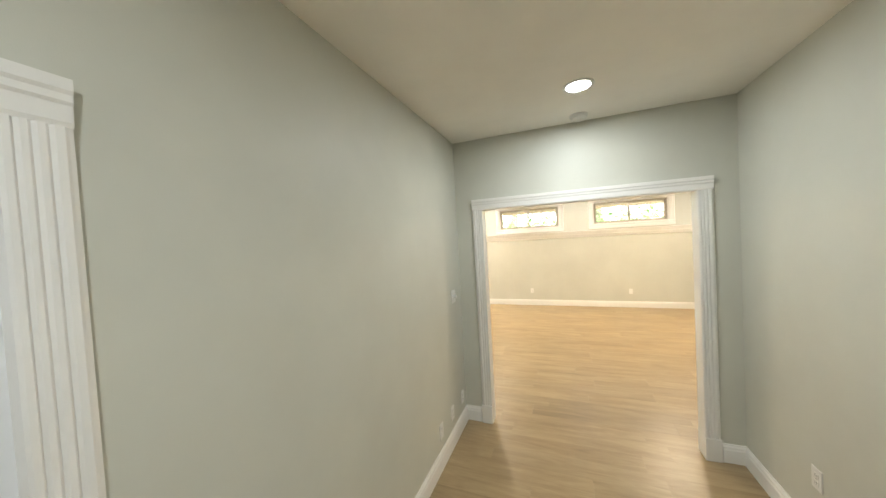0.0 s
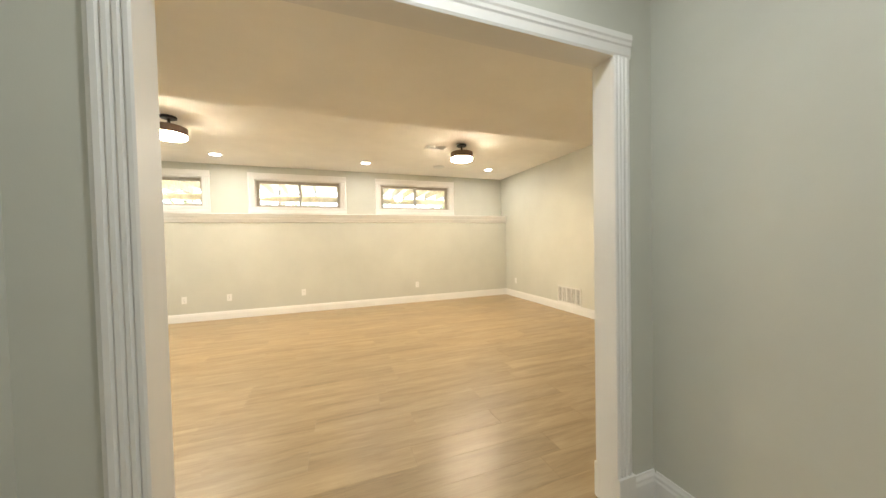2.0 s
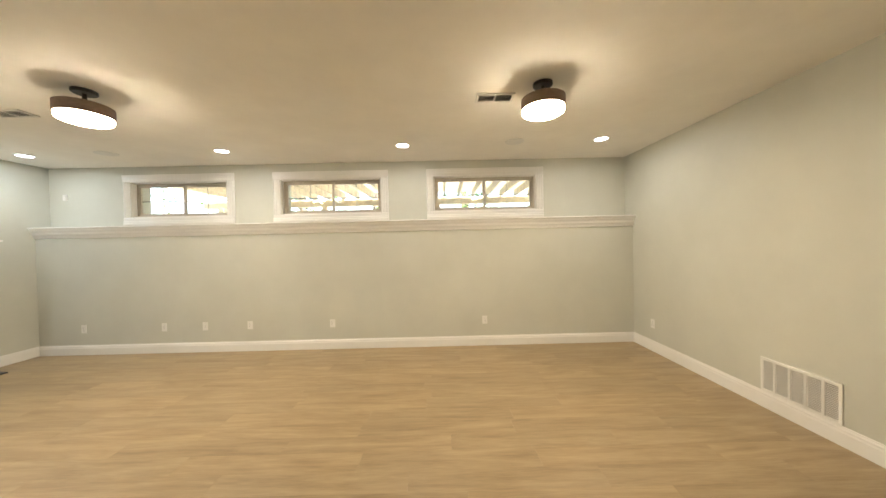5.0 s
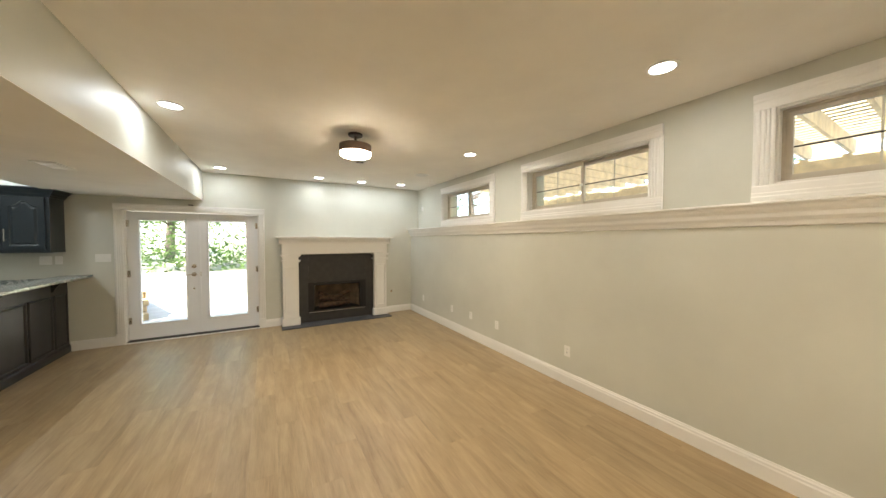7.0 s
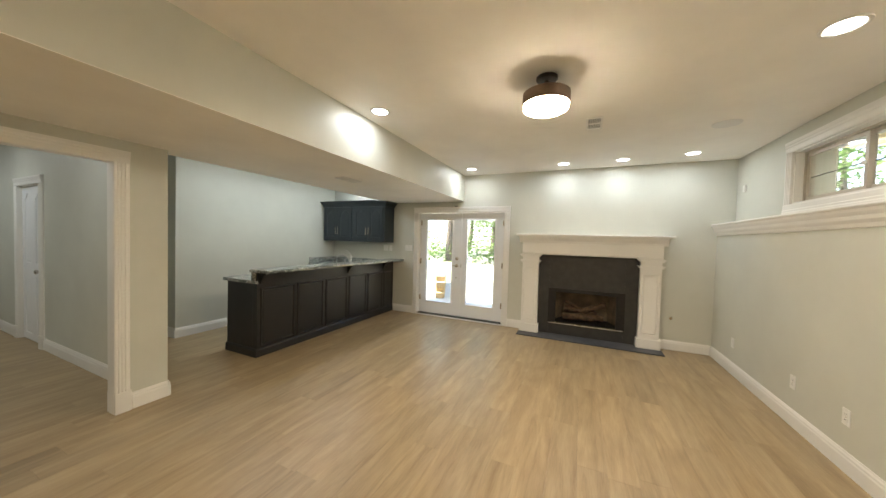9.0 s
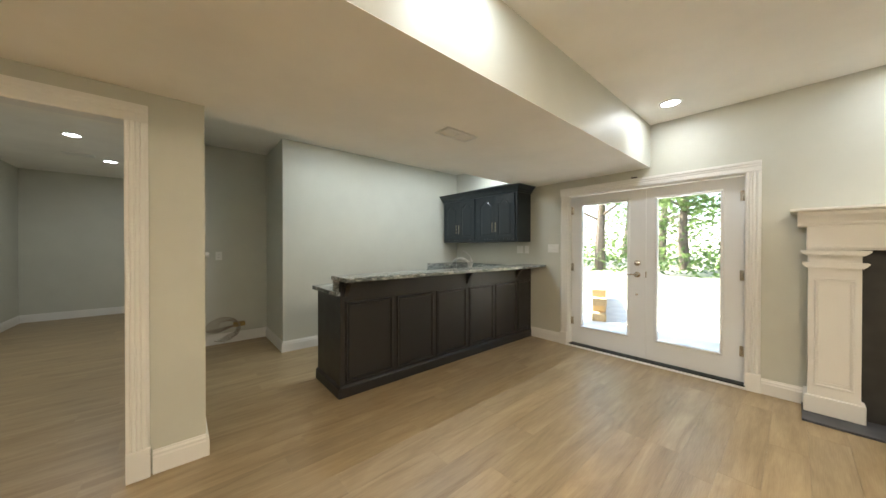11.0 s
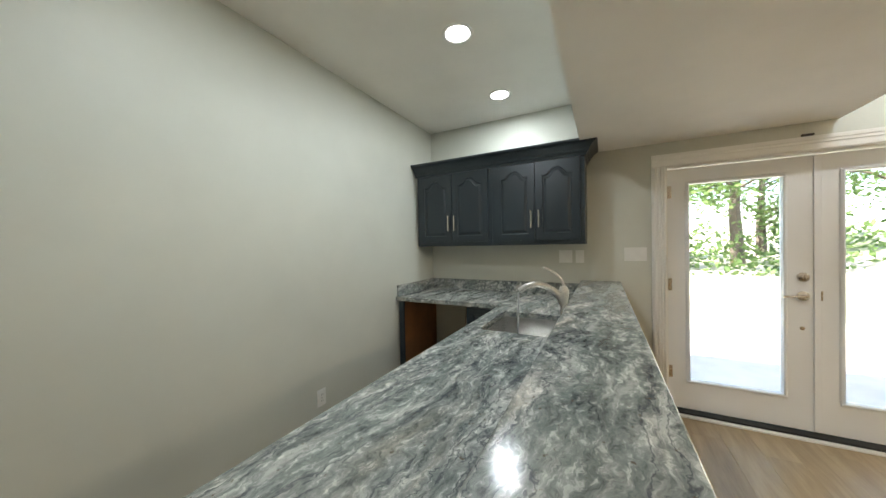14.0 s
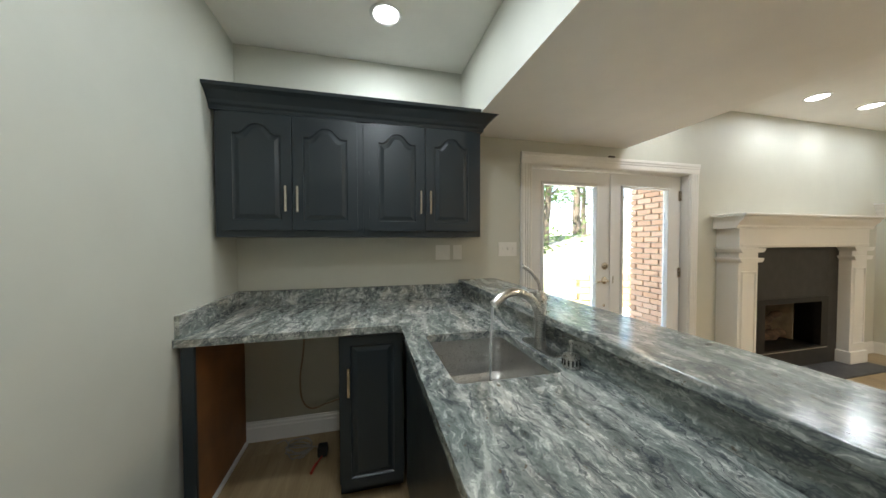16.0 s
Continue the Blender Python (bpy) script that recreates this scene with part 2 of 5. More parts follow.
def lathe(bm, pts, at=(0, 0, 0), steps=32, axis=(0, 0, 1)):
    """A turned body of points (radius, height) about an axis through at."""
    q = Vector((0, 0, 1)).rotation_difference(Vector(axis))
    rings = []
    for r, h in pts:
        rings.append([bm.verts.new(Vector(at) + q @ Vector((max(r, 1e-4) * math.cos(2 * math.pi * i / steps), max(r, 1e-4) * math.sin(2 * math.pi * i / steps), h))) for i in range(steps)])
    for a, b in zip(rings, rings[1:]):
        for i in range(steps):
            bm.faces.new([a[i], a[(i + 1) % steps], b[(i + 1) % steps], b[i]])
    bm.faces.new(rings[0][::-1])
    bm.faces.new(rings[-1])
    return bm


def tube(bm, pts, radii, steps=12):
    """A round pipe along points, with a radius at each."""
    pts = [Vector(p) for p in pts]
    if not isinstance(radii, (list, tuple)):
        radii = [radii] * len(pts)
    rings, ref = [], Vector((0.13, 0.31, 0.94))
    for i, p in enumerate(pts):
        d = (pts[min(i + 1, len(pts) - 1)] - pts[max(i - 1, 0)]).normalized()
        s = d.cross(ref).normalized()
        ref = s.cross(d).normalized()
        rings.append([bm.verts.new(p + (s * math.cos(2 * math.pi * k / steps) + ref * math.sin(2 * math.pi * k / steps)) * radii[i]) for k in range(steps)])
    for a, b in zip(rings, rings[1:]):
        for k in range(steps):
            bm.faces.new([a[k], a[(k + 1) % steps], b[(k + 1) % steps], b[k]])
    bm.faces.new(rings[0][::-1])
    bm.faces.new(rings[-1])
    return bm


def curve_pts(pts, n=8):
    """A smooth line through the points."""
    pts = [Vector(p) for p in pts]
    out = []
    for i in range(len(pts) - 1):
        a, b, c, d = pts[max(i - 1, 0)], pts[i], pts[i + 1], pts[min(i + 2, len(pts) - 1)]
        for k in range(n):
            t = k / n
            out.append(0.5 * (2 * b + (c - a) * t + (2 * a - 5 * b + 4 * c - d) * t * t + (3 * b - a - 3 * c + d) * t ** 3))
    return out + [pts[-1]]


# ---- plan, in metres ----
W, E, NL, NU, C = -4.79, 3.73, 8.005, 8.187, 2.705
SB, SN, SS = 2.23, 4.277, 2.70           # soffit: underside, north face, south face over the bar
OS, ON = 2.807, 2.885                      # the wall with the cased opening: hall side, room side
OX0, OX1, OZ = -0.537, 1.097, 2.043        # the cased opening
HW, HE, HS = -0.80, 1.35, -3.5           # hall: west, east, south faces
AX = -0.894                              # alcove: east face
RX, RY, AY = -1.76, 1.11, 0.17            # alcove: return wall, bar's back wall, niche's back wall
DY0, DY1, DZ = 3.325, 5.04, 2.025          # garden doors
LZ = 1.82                               # ledge under the windows
WINDOWS = ((-3.585, -2.18), (-1.385, 0.092), (0.882, 2.396))
WZ0, WZ1 = 1.955, 2.47
FY0, FY1, FZ0, FZ1 = 5.855, 6.925, 0.20, 0.755   # firebox mouth
EY0, EY1, EZ = 3.05, 3.84, 1.96          # opening in the east wall
T = 0.2


def wall(name, *boxes):
    bm = bmesh.new()
    for b in boxes:
        bx(bm, *b)
    return solid(name, bm, WALL, "sage green painted plaster wall, smooth and clean", "wall", "structure")


wall("wall_west", (W - T, W, RY - T, DY0 - 0.022, 0, C), (W - T, W, DY1 + 0.022, FY0 - 0.05, 0, C), (W - T, W, DY0 - 0.022, DY1 + 0.022, DZ + 0.03, C),
     (W - T, W, FY1 + 0.05, NU + 0.3, 0, C), (W - T, W, FY0 - 0.05, FY1 + 0.05, FZ1 + 0.05, C), (W - T, W, FY0 - 0.05, FY1 + 0.05, 0, FZ0 - 0.05))
north = [(W, E, NL, NU, 0, LZ - 0.03), (W, E, NU, NU + 0.3, 0, WZ0), (W, E, NU, NU + 0.3, WZ1, C)]
xs = [W] + [x for w in WINDOWS for x in w] + [E]
north += [(xs[i], xs[i + 1], NU, NU + 0.3, WZ0, WZ1) for i in range(0, 8, 2)]
wall("wall_north", *north)
wall("wall_east", (E, E + 0.15, EY1, NU + 0.3, 0, C), (E, E + 0.15, EY0, EY1, EZ + 0.02, C), (E, E + 0.15, OS, EY0, 0, C))
wall("wall_south", (AX, OX0 - 0.02, OS, ON, 0, C), (OX1 + 0.02, E, OS, ON, 0, C), (OX0 - 0.02, OX1 + 0.02, OS, ON, OZ + 0.02, C))
wall("wall_hall_west", (AX, HW, 0.22, OS, 0, C), (AX, HW, HS, -0.62, 0, C), (AX, HW, -0.62, 0.22, 2.06, C), (AX, AX + 0.035, -0.62, 0.22, 0, 2.06))
wall("wall_hall_east", (HE, HE + 0.12, HS, OS, 0, C))
wall("wall_hall_south", (AX, HE + 0.12, HS - 0.12, HS, 0, C))
wall("wall_niche", (RX, AX, AY - 0.12, AY, 0, C))
wall("wall_return", (RX - 0.12, RX, AY - 0.12, RY, 0, C))
wall("wall_bar", (W, RX - 0.12, RY - 0.12, RY, 0, C))
sof = bmesh.new()
bx(sof, W, AX, SS, SN, SB + 0.003, C)
bx(sof, AX, E, ON, SN, SB + 0.003, C)
solid("soffit", sof, WALL, "long dropped ceiling beam boxed in painted plasterboard", "soffit", "structure")
sof = bmesh.new()
bx(sof, W, AX, SS, SN, SB, SB + 0.003)
bx(sof, AX, E, ON, SN, SB, SB + 0.003)
solid("soffit_underside", sof, CEIL, "cream painted underside of the dropped beam", "soffit", "structure")
cb = bmesh.new()
bx(cb, W - T, E + 0.15, HS - 0.12, NU + 0.3, C, C + 0.25)
solid("ceiling", cb, CEIL, "flat cream white painted ceiling", "ceiling", "structure")
solid("roof", box(W - T, E + 0.15, HS - 0.12, NU + 0.3, C + 0.25, C + 0.4), MORTAR, "plain slab over the ceiling", "roof", "structure")
# unseen wall, added to keep the sun off the chimney's south face
solid("wall_upper_west", box(W - T, W, HS - 0.12, NU + 0.3, C + 0.4, 6.2), MORTAR, "unseen plain wall added above to shade the chimney bricks", "wall", "structure")

# ---- trim ----
BASEP = [(0, 0), (0.018, 0), (0.018, 0.095), (0.014, 0.105), (0.014, 0.118), (0.008, 0.128), (0.006, 0.138), (0, 0.138)]


def skirting(p0, p1, n):
    run(bmt, (*p0, 0.0), (*p1, 0.0), (*n, 0), (0, 0, 1), BASEP)


bmt = bmesh.new()
b = 0.018
for p0, p1, n in (((W, NL), (E, NL), (0, -1)), ((E, NL - b), (E, EY1 + 0.10), (-1, 0)), ((W, NL - b), (W, 7.38), (1, 0)), ((W, 5.40), (W, DY1 + 0.1), (1, 0)),
                  ((W, DY0 - 0.1), (W, 2.75), (1, 0)), ((AX + 0.0, ON), (OX0 - 0.11, ON), (0, 1)), ((OX1 + 0.11, ON), (E, ON), (0, 1)),
                  ((AX, ON + b), (AX, AY), (-1, 0)), ((AX - b, AY), (RX, AY), (0, 1)), ((RX, AY + b), (RX, RY + b), (1, 0)), ((RX, RY), (-4.08, RY), (0, 1)),
                  ((-4.08, RY), (W, RY), (0, 1)), ((W, RY + b), (W, 2.08), (1, 0)),
                  ((HW, OS), (OX0 - 0.11, OS), (0, -1)), ((OX1 + 0.11, OS), (HE, OS), (0, -1)), ((HE, OS - b), (HE, HS), (-1, 0)), ((HW, OS - b), (HW, 0.31), (1, 0)),
                  ((HW, -0.71), (HW, HS), (1, 0)), ((HW, HS), (HE, HS), (0, 1))):
    skirting(p0, p1, n)
solid("baseboard", bmt, TRIM, "white painted baseboard with a moulded top edge", "baseboard", "structure")

# casing profile: across the width, out of the wall, with flutes
CW = 0.098
CASE = [(0, 0), (0, 0.020), (0.006, 0.024), (0.016, 0.024), (0.021, 0.017), (0.027, 0.024), (0.036, 0.024), (0.042, 0.017), (0.048, 0.024),
        (0.058, 0.024), (0.064, 0.017), (0.070, 0.024), (0.083, 0.024), (0.090, 0.018), (0.098, 0.014), (0.098, 0)]
HEADP = [(0, 0), (0, 0.018), (0.010, 0.022), (0.045, 0.022), (0.052, 0.026), (0.066, 0.026), (0.074, 0.030), (0.098, 0.030), (0.098, 0)]


def casing(name, axis, plane, out, a0, a1, z0, z1, label, plinth=True, sill=False, w=CW):
    """A flat frame round an opening from a0 to a1 on a wall: two fluted legs, a head, plinth blocks."""
    ob = thing(name, label, "casing", (plane, a0, z0) if axis == "x" else (a0, plane, z0), "", "structure")
    s = w / CW

    def at(a, z):
        return (plane, a, z) if axis == "x" else (a, plane, z)
    d = (0, 1, 0) if axis == "x" else (1, 0, 0)
    o = (out, 0, 0) if axis == "x" else (0, out, 0)
    neg = tuple(-q for q in d)
    zb = z0 + (0.17 if plinth else 0)
    prof = [(p * s, q) for p, q in CASE]
    bm = run(bmesh.new(), at(a0, zb), at(a0, z1), neg, o, prof)
    part("leg", bm, TRIM, ob)
    bm = run(bmesh.new(), at(a1, zb), at(a1, z1), d, o, prof)
    part("leg", bm, TRIM, ob)
    bm = run(bmesh.new(), at(a0 - w, z1), at(a1 + w, z1), (0, 0, 1), o, [(p * s, q) for p, q in HEADP])
    part("head", bm, TRIM, ob)
    if plinth:
        for a, e in ((a0, -1), (a1, 1)):
            lo, hi = sorted((a, a + e * (w + 0.004)))
            q0, q1 = sorted((plane, plane + out * 0.032))
            bm = box(q0, q1, lo, hi, z0, zb, 0.004) if axis == "x" else box(lo, hi, q0, q1, z0, zb, 0.004)
            part("plinth_block", bm, TRIM, ob)
    if sill:
        bm = run(bmesh.new(), at(a0 - w, z0), at(a1 + w, z0), (0, 0, -1), o, [(p * s, q) for p, q in HEADP])
        part("apron", bm, TRIM, ob)
    return ob


casing("trim_opening_room", "y", ON, 1, OX0, OX1, 0, OZ, "white fluted casing round the wide cased opening")
casing("trim_opening_hall", "y", OS, -1, OX0, OX1, 0, OZ, "white fluted casing round the wide cased opening")
jb = bmesh.new()
bx(jb, OX0 - 0.02, OX0, OS, ON, 0, OZ + 0.02)
bx(jb, OX1, OX1 + 0.02, OS, ON, 0, OZ + 0.02)
bx(jb, OX0, OX1, OS, ON, OZ, OZ + 0.02)
solid("trim_jamb", jb, TRIM, "white painted jamb lining of the opening", "jamb", "structure")
casing("trim_east_opening", "x", E, -1, EY0, EY1, 0, EZ, "white fluted casing of the side room opening")
jb = bmesh.new()
bx(jb, E, E + 0.15, EY1 - 0.02, EY1, 0, EZ + 0.02)
bx(jb, E, E + 0.15, EY0, EY0 + 0.02, 0, EZ + 0.02)
bx(jb, E, E + 0.15, EY0 + 0.02, EY1 - 0.02, EZ, EZ + 0.02)
solid("trim_jamb", jb, TRIM, "white painted jamb lining of the side room", "jamb", "structure")

# window ledge: cap on a stepped crown
lb = run(bmesh.new(), (W, NL, 0), (E, NL, 0), (0, -1, 0), (0, 0, 1),
         [(-0.12, LZ), (0.075, LZ), (0.078, LZ - 0.012), (0.070, LZ - 0.026), (0.060, LZ - 0.028), (0.056, LZ - 0.05), (0.046, LZ - 0.07), (0.042, LZ - 0.072),
          (0.038, LZ - 0.10), (0.026, LZ - 0.12), (0.022, LZ - 0.122), (0.016, LZ - 0.15), (0, LZ - 0.156), (0, LZ - 0.03), (-0.12, LZ - 0.03)])
solid("trim_ledge", lb, TRIM, "white painted ledge on crown moulding under the windows", "ledge", "structure")

# ---- high windows: two sashes, grilles, latch, casing ----
def make_window(n, x0, x1):
    ob = thing("window_%d" % n, "wide low sliding window with two white sashes and dark grille bars", "window", ((x0 + x1) / 2, NU, WZ0), "high windows above the ledge", "structure")
    y = NU + 0.065
    fr = bmesh.new()
    f = 0.03
    bx(fr, x0, x1, y, y + 0.07, WZ0, WZ0 + f)
    bx(fr, x0, x1, y, y + 0.07, WZ1 - f, WZ1)
    bx(fr, x0, x0 + f, y, y + 0.07, WZ0 + f, WZ1 - f)
    bx(fr, x1 - f, x1, y, y + 0.07, WZ0 + f, WZ1 - f)
    part("window_frame", fr, ALMOND, ob, "almond vinyl window frame")
    xm = (x0 + x1) / 2
    for a, c, dy in ((x0 + f, xm + 0.022, 0.012), (xm - 0.022, x1 - f, 0.04)):
        s, z0, z1 = 0.032, WZ0 + f, WZ1 - f
        sb = bmesh.new()
        bx(sb, a, c, y + dy, y + dy + 0.026, z0, z0 + s)
        bx(sb, a, c, y + dy, y + dy + 0.026, z1 - s, z1)
        bx(sb, a, a + s, y + dy, y + dy + 0.026, z0 + s, z1 - s)
        bx(sb, c - s, c, y + dy, y + dy + 0.026, z0 + s, z1 - s)
        sash = part("sash", sb, ALMOND, ob, "almond vinyl sash")
        pane = part("pane", box(a + s, c - s, y + dy + 0.011, y + dy + 0.015, z0 + s, z1 - s), GLASS, sash)
        pane.visible_shadow = False
        g = bmesh.new()
        zm, am = (z0 + z1) / 2 - 0.01, (a + c) / 2
        bx(g, a + s, c - s, y + dy + 0.016, y + dy + 0.021, zm - 0.005, zm + 0.005)
        part("grille_bar", g, BRONZE, sash, "thin dark bar across the pane")
        g = bmesh.new()
        bx(g, am - 0.005, am + 0.005, y + dy + 0.017, y + dy + 0.022, z0 + s, z1 - s)
        part("grille_bar", g, ALMOND, sash)
    part("latch", box(xm - 0.014, xm + 0.014, y - 0.004, y + 0.012, (WZ0 + WZ1) / 2 - 0.03, (WZ0 + WZ1) / 2 - 0.002, 0.003), PLATE, ob)
    lin = bmesh.new()
    bx(lin, x0, x0 + 0.012, NU, y, WZ0, WZ1)
    bx(lin, x1 - 0.012, x1, NU, y, WZ0, WZ1)
    bx(lin, x0 + 0.012, x1 - 0.012, NU, y, WZ1 - 0.012, WZ1)
    part("reveal", lin, TRIM, ob)
    part("window_sill", box(x0 + 0.012, x1 - 0.012, NU - 0.004, y, WZ0, WZ0 + 0.014, 0.003), TRIM, ob)
    casing("trim_window", "y", NU, -1, x0, x1, WZ0, WZ1, "flat white casing round a high window", False, True, 0.112)


for i, (x0, x1) in enumerate(WINDOWS):
    make_window(i + 1, x0, x1)

# ---- garden doors in the west wall ----
fd = thing("door_1", "pair of white half glazed garden doors, closed, seen against bright daylight", "door", (W, (DY0 + DY1) / 2, 0), "", "structure")
XD = W - 0.075     # room face of the leaves


def door_leaf(name, y0, y1, g0, g1, hinge_y, hinge_dir, parent):
    z0, z1, gz0, gz1 = 0.035, DZ - 0.008, 0.275, 1.885
    xb, xf = XD - 0.044, XD
    bm = bmesh.new()
    bx(bm, xb, xf, y0, g0, z0, z1)
    bx(bm, xb, xf, g1, y1, z0, z1)
    bx(bm, xb, xf, g0, g1, z0, gz0)
    bx(bm, xb, xf, g0, g1, gz1, z1)
    leaf = part(name, bm, DOORW, parent)
    fm = bmesh.new()
    bead = [(0, 0), (0, 0.014), (0.008, 0.018), (0.020, 0.012), (0.026, 0.0)]
    for p0, p1, u in (((xf, g0 - 0.02, gz0), (xf, g1 + 0.02, gz0), (0, 0, -1)), ((xf, g0 - 0.02, gz1), (xf, g1 + 0.02, gz1), (0, 0, 1))):
        run(fm, p0, p1, u, (1, 0, 0), bead)
    for p0, p1, u in (((xf, g0, gz0), (xf, g0, gz1), (0, -1, 0)), ((xf, g1, gz0), (xf, g1, gz1), (0, 1, 0))):
        run(fm, p0, p1, u, (1, 0, 0), bead)
    part("glazing_bead", fm, DOORW, leaf)
    pane = part("pane", box(xf - 0.026, xf - 0.018, g0, g1, gz0, gz1), GLASS, leaf)
    pane.visible_shadow = False
    for hz in (0.33, 1.06, 1.83):
        hb = bmesh.new()
        lathe(hb, [(0.007, -0.05), (0.008, -0.048), (0.008, 0.048), (0.007, 0.05)], (xf + 0.006, hinge_y, hz), 12)
        bx(hb, xf, xf + 0.003, *sorted((hinge_y, hinge_y + hinge_dir * 0.028)), hz - 0.05, hz + 0.05)
        part("hinge", hb, NICKEL, leaf, "satin nickel hinge", True)
    return leaf


MEET = 4.20
leaf_s = door_leaf("leaf", DY0 + 0.008, MEET - 0.002, 3.48, 4.025, DY0 + 0.010, 1, fd)
leaf_n = door_leaf("leaf", MEET + 0.002, DY1 - 0.008, 4.33, 4.86, DY1 - 0.010, -1, fd)
part("astragal", box(XD - 0.002, XD + 0.010, MEET - 0.018, MEET + 0.02, 0.04, DZ - 0.012, 0.003), DOORW, leaf_n)
KY = 4.13
kb = lathe(bmesh.new(), [(0.034, 0), (0.034, 0.006), (0.028, 0.014), (0.020, 0.018), (0.020, 0.024), (0.016, 0.026)], (XD, KY, 1.145), 28, (1, 0, 0))
bx(kb, XD + 0.022, XD + 0.036, KY - 0.003, KY + 0.003, 1.128, 1.162)
part("deadbolt", kb, NICKEL, leaf_s, "round satin nickel deadbolt", True)
kb = lathe(bmesh.new(), [(0.034, 0), (0.034, 0.006), (0.026, 0.014), (0.012, 0.018), (0.012, 0.045), (0.010, 0.05)], (XD, KY, 1.01), 28, (1, 0, 0))
tube(kb, curve_pts([(XD + 0.045, KY, 1.01), (XD + 0.05, KY - 0.03, 1.012), (XD + 0.048, KY - 0.08, 1.008), (XD + 0.042, KY - 0.115, 1.004)]), 0.008)
part("lever_handle", kb, NICKEL, leaf_s, "satin nickel lever handle", True)
part("latch_pin", lathe(bmesh.new(), [(0.014, 0), (0.013, 0.005), (0.004, 0.008)], (XD, KY - 0.005, 0.775), 16, (1, 0, 0)), NICKEL, leaf_s, "", True)
part("strike", box(XD - 0.001, XD + 0.012, MEET + 0.014, MEET + 0.024, 0.98, 1.05, 0.002), NICKEL, leaf_s)
fr = bmesh.new()
bx(fr, W - T, W, DY0 - 0.022, DY0, 0.03, DZ + 0.03)
bx(fr, W - T, W, DY1, DY1 + 0.022, 0.03, DZ + 0.03)
bx(fr, W - T, W, DY0, DY1, DZ, DZ + 0.03)
bx(fr, W - T, XD - 0.05, DY0, DY0 + 0.014, 0.03, DZ)
bx(fr, W - T, XD - 0.05, DY1 - 0.014, DY1, 0.03, DZ)
part("door_frame", fr, TRIM, fd)
part("threshold", box(W - T - 0.04, W - 0.012, DY0, DY1, 0.0, 0.026, 0.005), SOOT, fd, "dark bronze threshold strip")
part("threshold_nosing", box(W - 0.012, W + 0.028, DY0 - 0.02, DY1 + 0.02, 0.0, 0.014, 0.004), TRIM, fd)
casing("trim_door", "x", W, 1, DY0 - 0.01, DY1 + 0.01, 0, DZ + 0.005, "white fluted casing round the garden doors", True)

# ---- fireplace ----
fp = thing("fireplace", "white wooden mantelpiece round a charcoal slate gas fireplace, unlit", "fireplace", (W, 6.390, 0))
MY0, MY1 = 5.322, 7.477
for y0, y1, z0, z1 in ((5.658, FY0, 0.018, 1.33), (FY1, 7.121, 0.018, 1.33), (FY0, FY1, FZ1, 1.33), (FY0, FY1, 0.018, FZ0)):
    part("slate_slab", box(W, W + 0.095, y0 + 0.0004, y1 - 0.0004, z0, z1), SLATE, fp, "charcoal slate facing slab")
part("hearth", box(W, W + 0.40, 5.391, 7.398, 0.0, 0.018, 0.004), HEARTH, fp, "flush grey slate hearth strip")
for y0, y1 in ((5.421, 5.678), (7.101, 7.358)):
    lg = bmesh.new()
    xf = W + 0.19
    bx(lg, W, xf, y0, y1, 0.018, 1.31)
    leg = part("leg", lg, TRIM, fp)
    part("plinth", box(W, xf + 0.022, y0 - 0.022, y1 + 0.022, 0.019, 0.155, 0.006), TRIM, leg)
    m = bmesh.new()
    for zc, d in ((1.292, 0.040), (1.196, 0.032)):
        run(m, (W, (y0 + y1) / 2, zc), (xf + d, (y0 + y1) / 2, zc), (0, 1, 0), (0, 0, 1), [(-(y1 - y0) / 2 - d, 0.016), (-(y1 - y0) / 2 - d, 0.004), (-(y1 - y0) / 2 - d * 0.6, -0.012), (-(y1 - y0) / 2 - d * 0.2, -0.026), ((y1 - y0) / 2 + d * 0.2, -0.026), ((y1 - y0) / 2 + d * 0.6, -0.012), ((y1 - y0) / 2 + d, 0.004), ((y1 - y0) / 2 + d, 0.016)])
    part("cap_moulding", m, TRIM, leg)
    p = bmesh.new()
    bx(p, xf, xf + 0.006, y0 + 0.05, y1 - 0.05, 0.27, 1.05)
    bmesh.ops.bevel(p, geom=p.edges[:], offset=0.005, segments=1, affect="EDGES")
    part("raised_panel", p, TRIM, leg)
    fm = bmesh.new()
    q = [(0, 0), (0, 0.012), (0.008, 0.014), (0.016, 0.004), (0.016, 0)]
    run(fm, (xf, y0 + 0.03, 1.07), (xf, y1 - 0.03, 1.07), (0, 0, 1), (1, 0, 0), q)
    run(fm, (xf, y0 + 0.03, 0.25), (xf, y1 - 0.03, 0.25), (0, 0, -1), (1, 0, 0), q)
    run(fm, (xf, y0 + 0.046, 0.25), (xf, y0 + 0.046, 1.07), (0, -1, 0), (1, 0, 0), q)
    run(fm, (xf, y1 - 0.046, 0.25), (xf, y1 - 0.046, 1.07), (0, 1, 0), (1, 0, 0), q)
    part("panel_moulding", fm, TRIM, leg)
part("frieze", box(W, W + 0.20, 5.411, 7.368, 1.312, 1.50, 0.004), TRIM, fp)
cr = run(bmesh.new(), (W + 0.20, 5.362, 0), (W + 0.20, 7.418, 0), (1, 0, 0), (0, 0, 1),
         [(-0.20, 1.50), (0.006, 1.50), (0.012, 1.515), (0.012, 1.53), (0.030, 1.555), (0.055, 1.580), (0.066, 1.602), (0.066, 1.615), (-0.20, 1.615)])
part("crown", cr, TRIM, fp)
part("mantel_shelf", box(W, W + 0.30, MY0, MY1, 1.615, 1.640, 0.006), TRIM, fp)
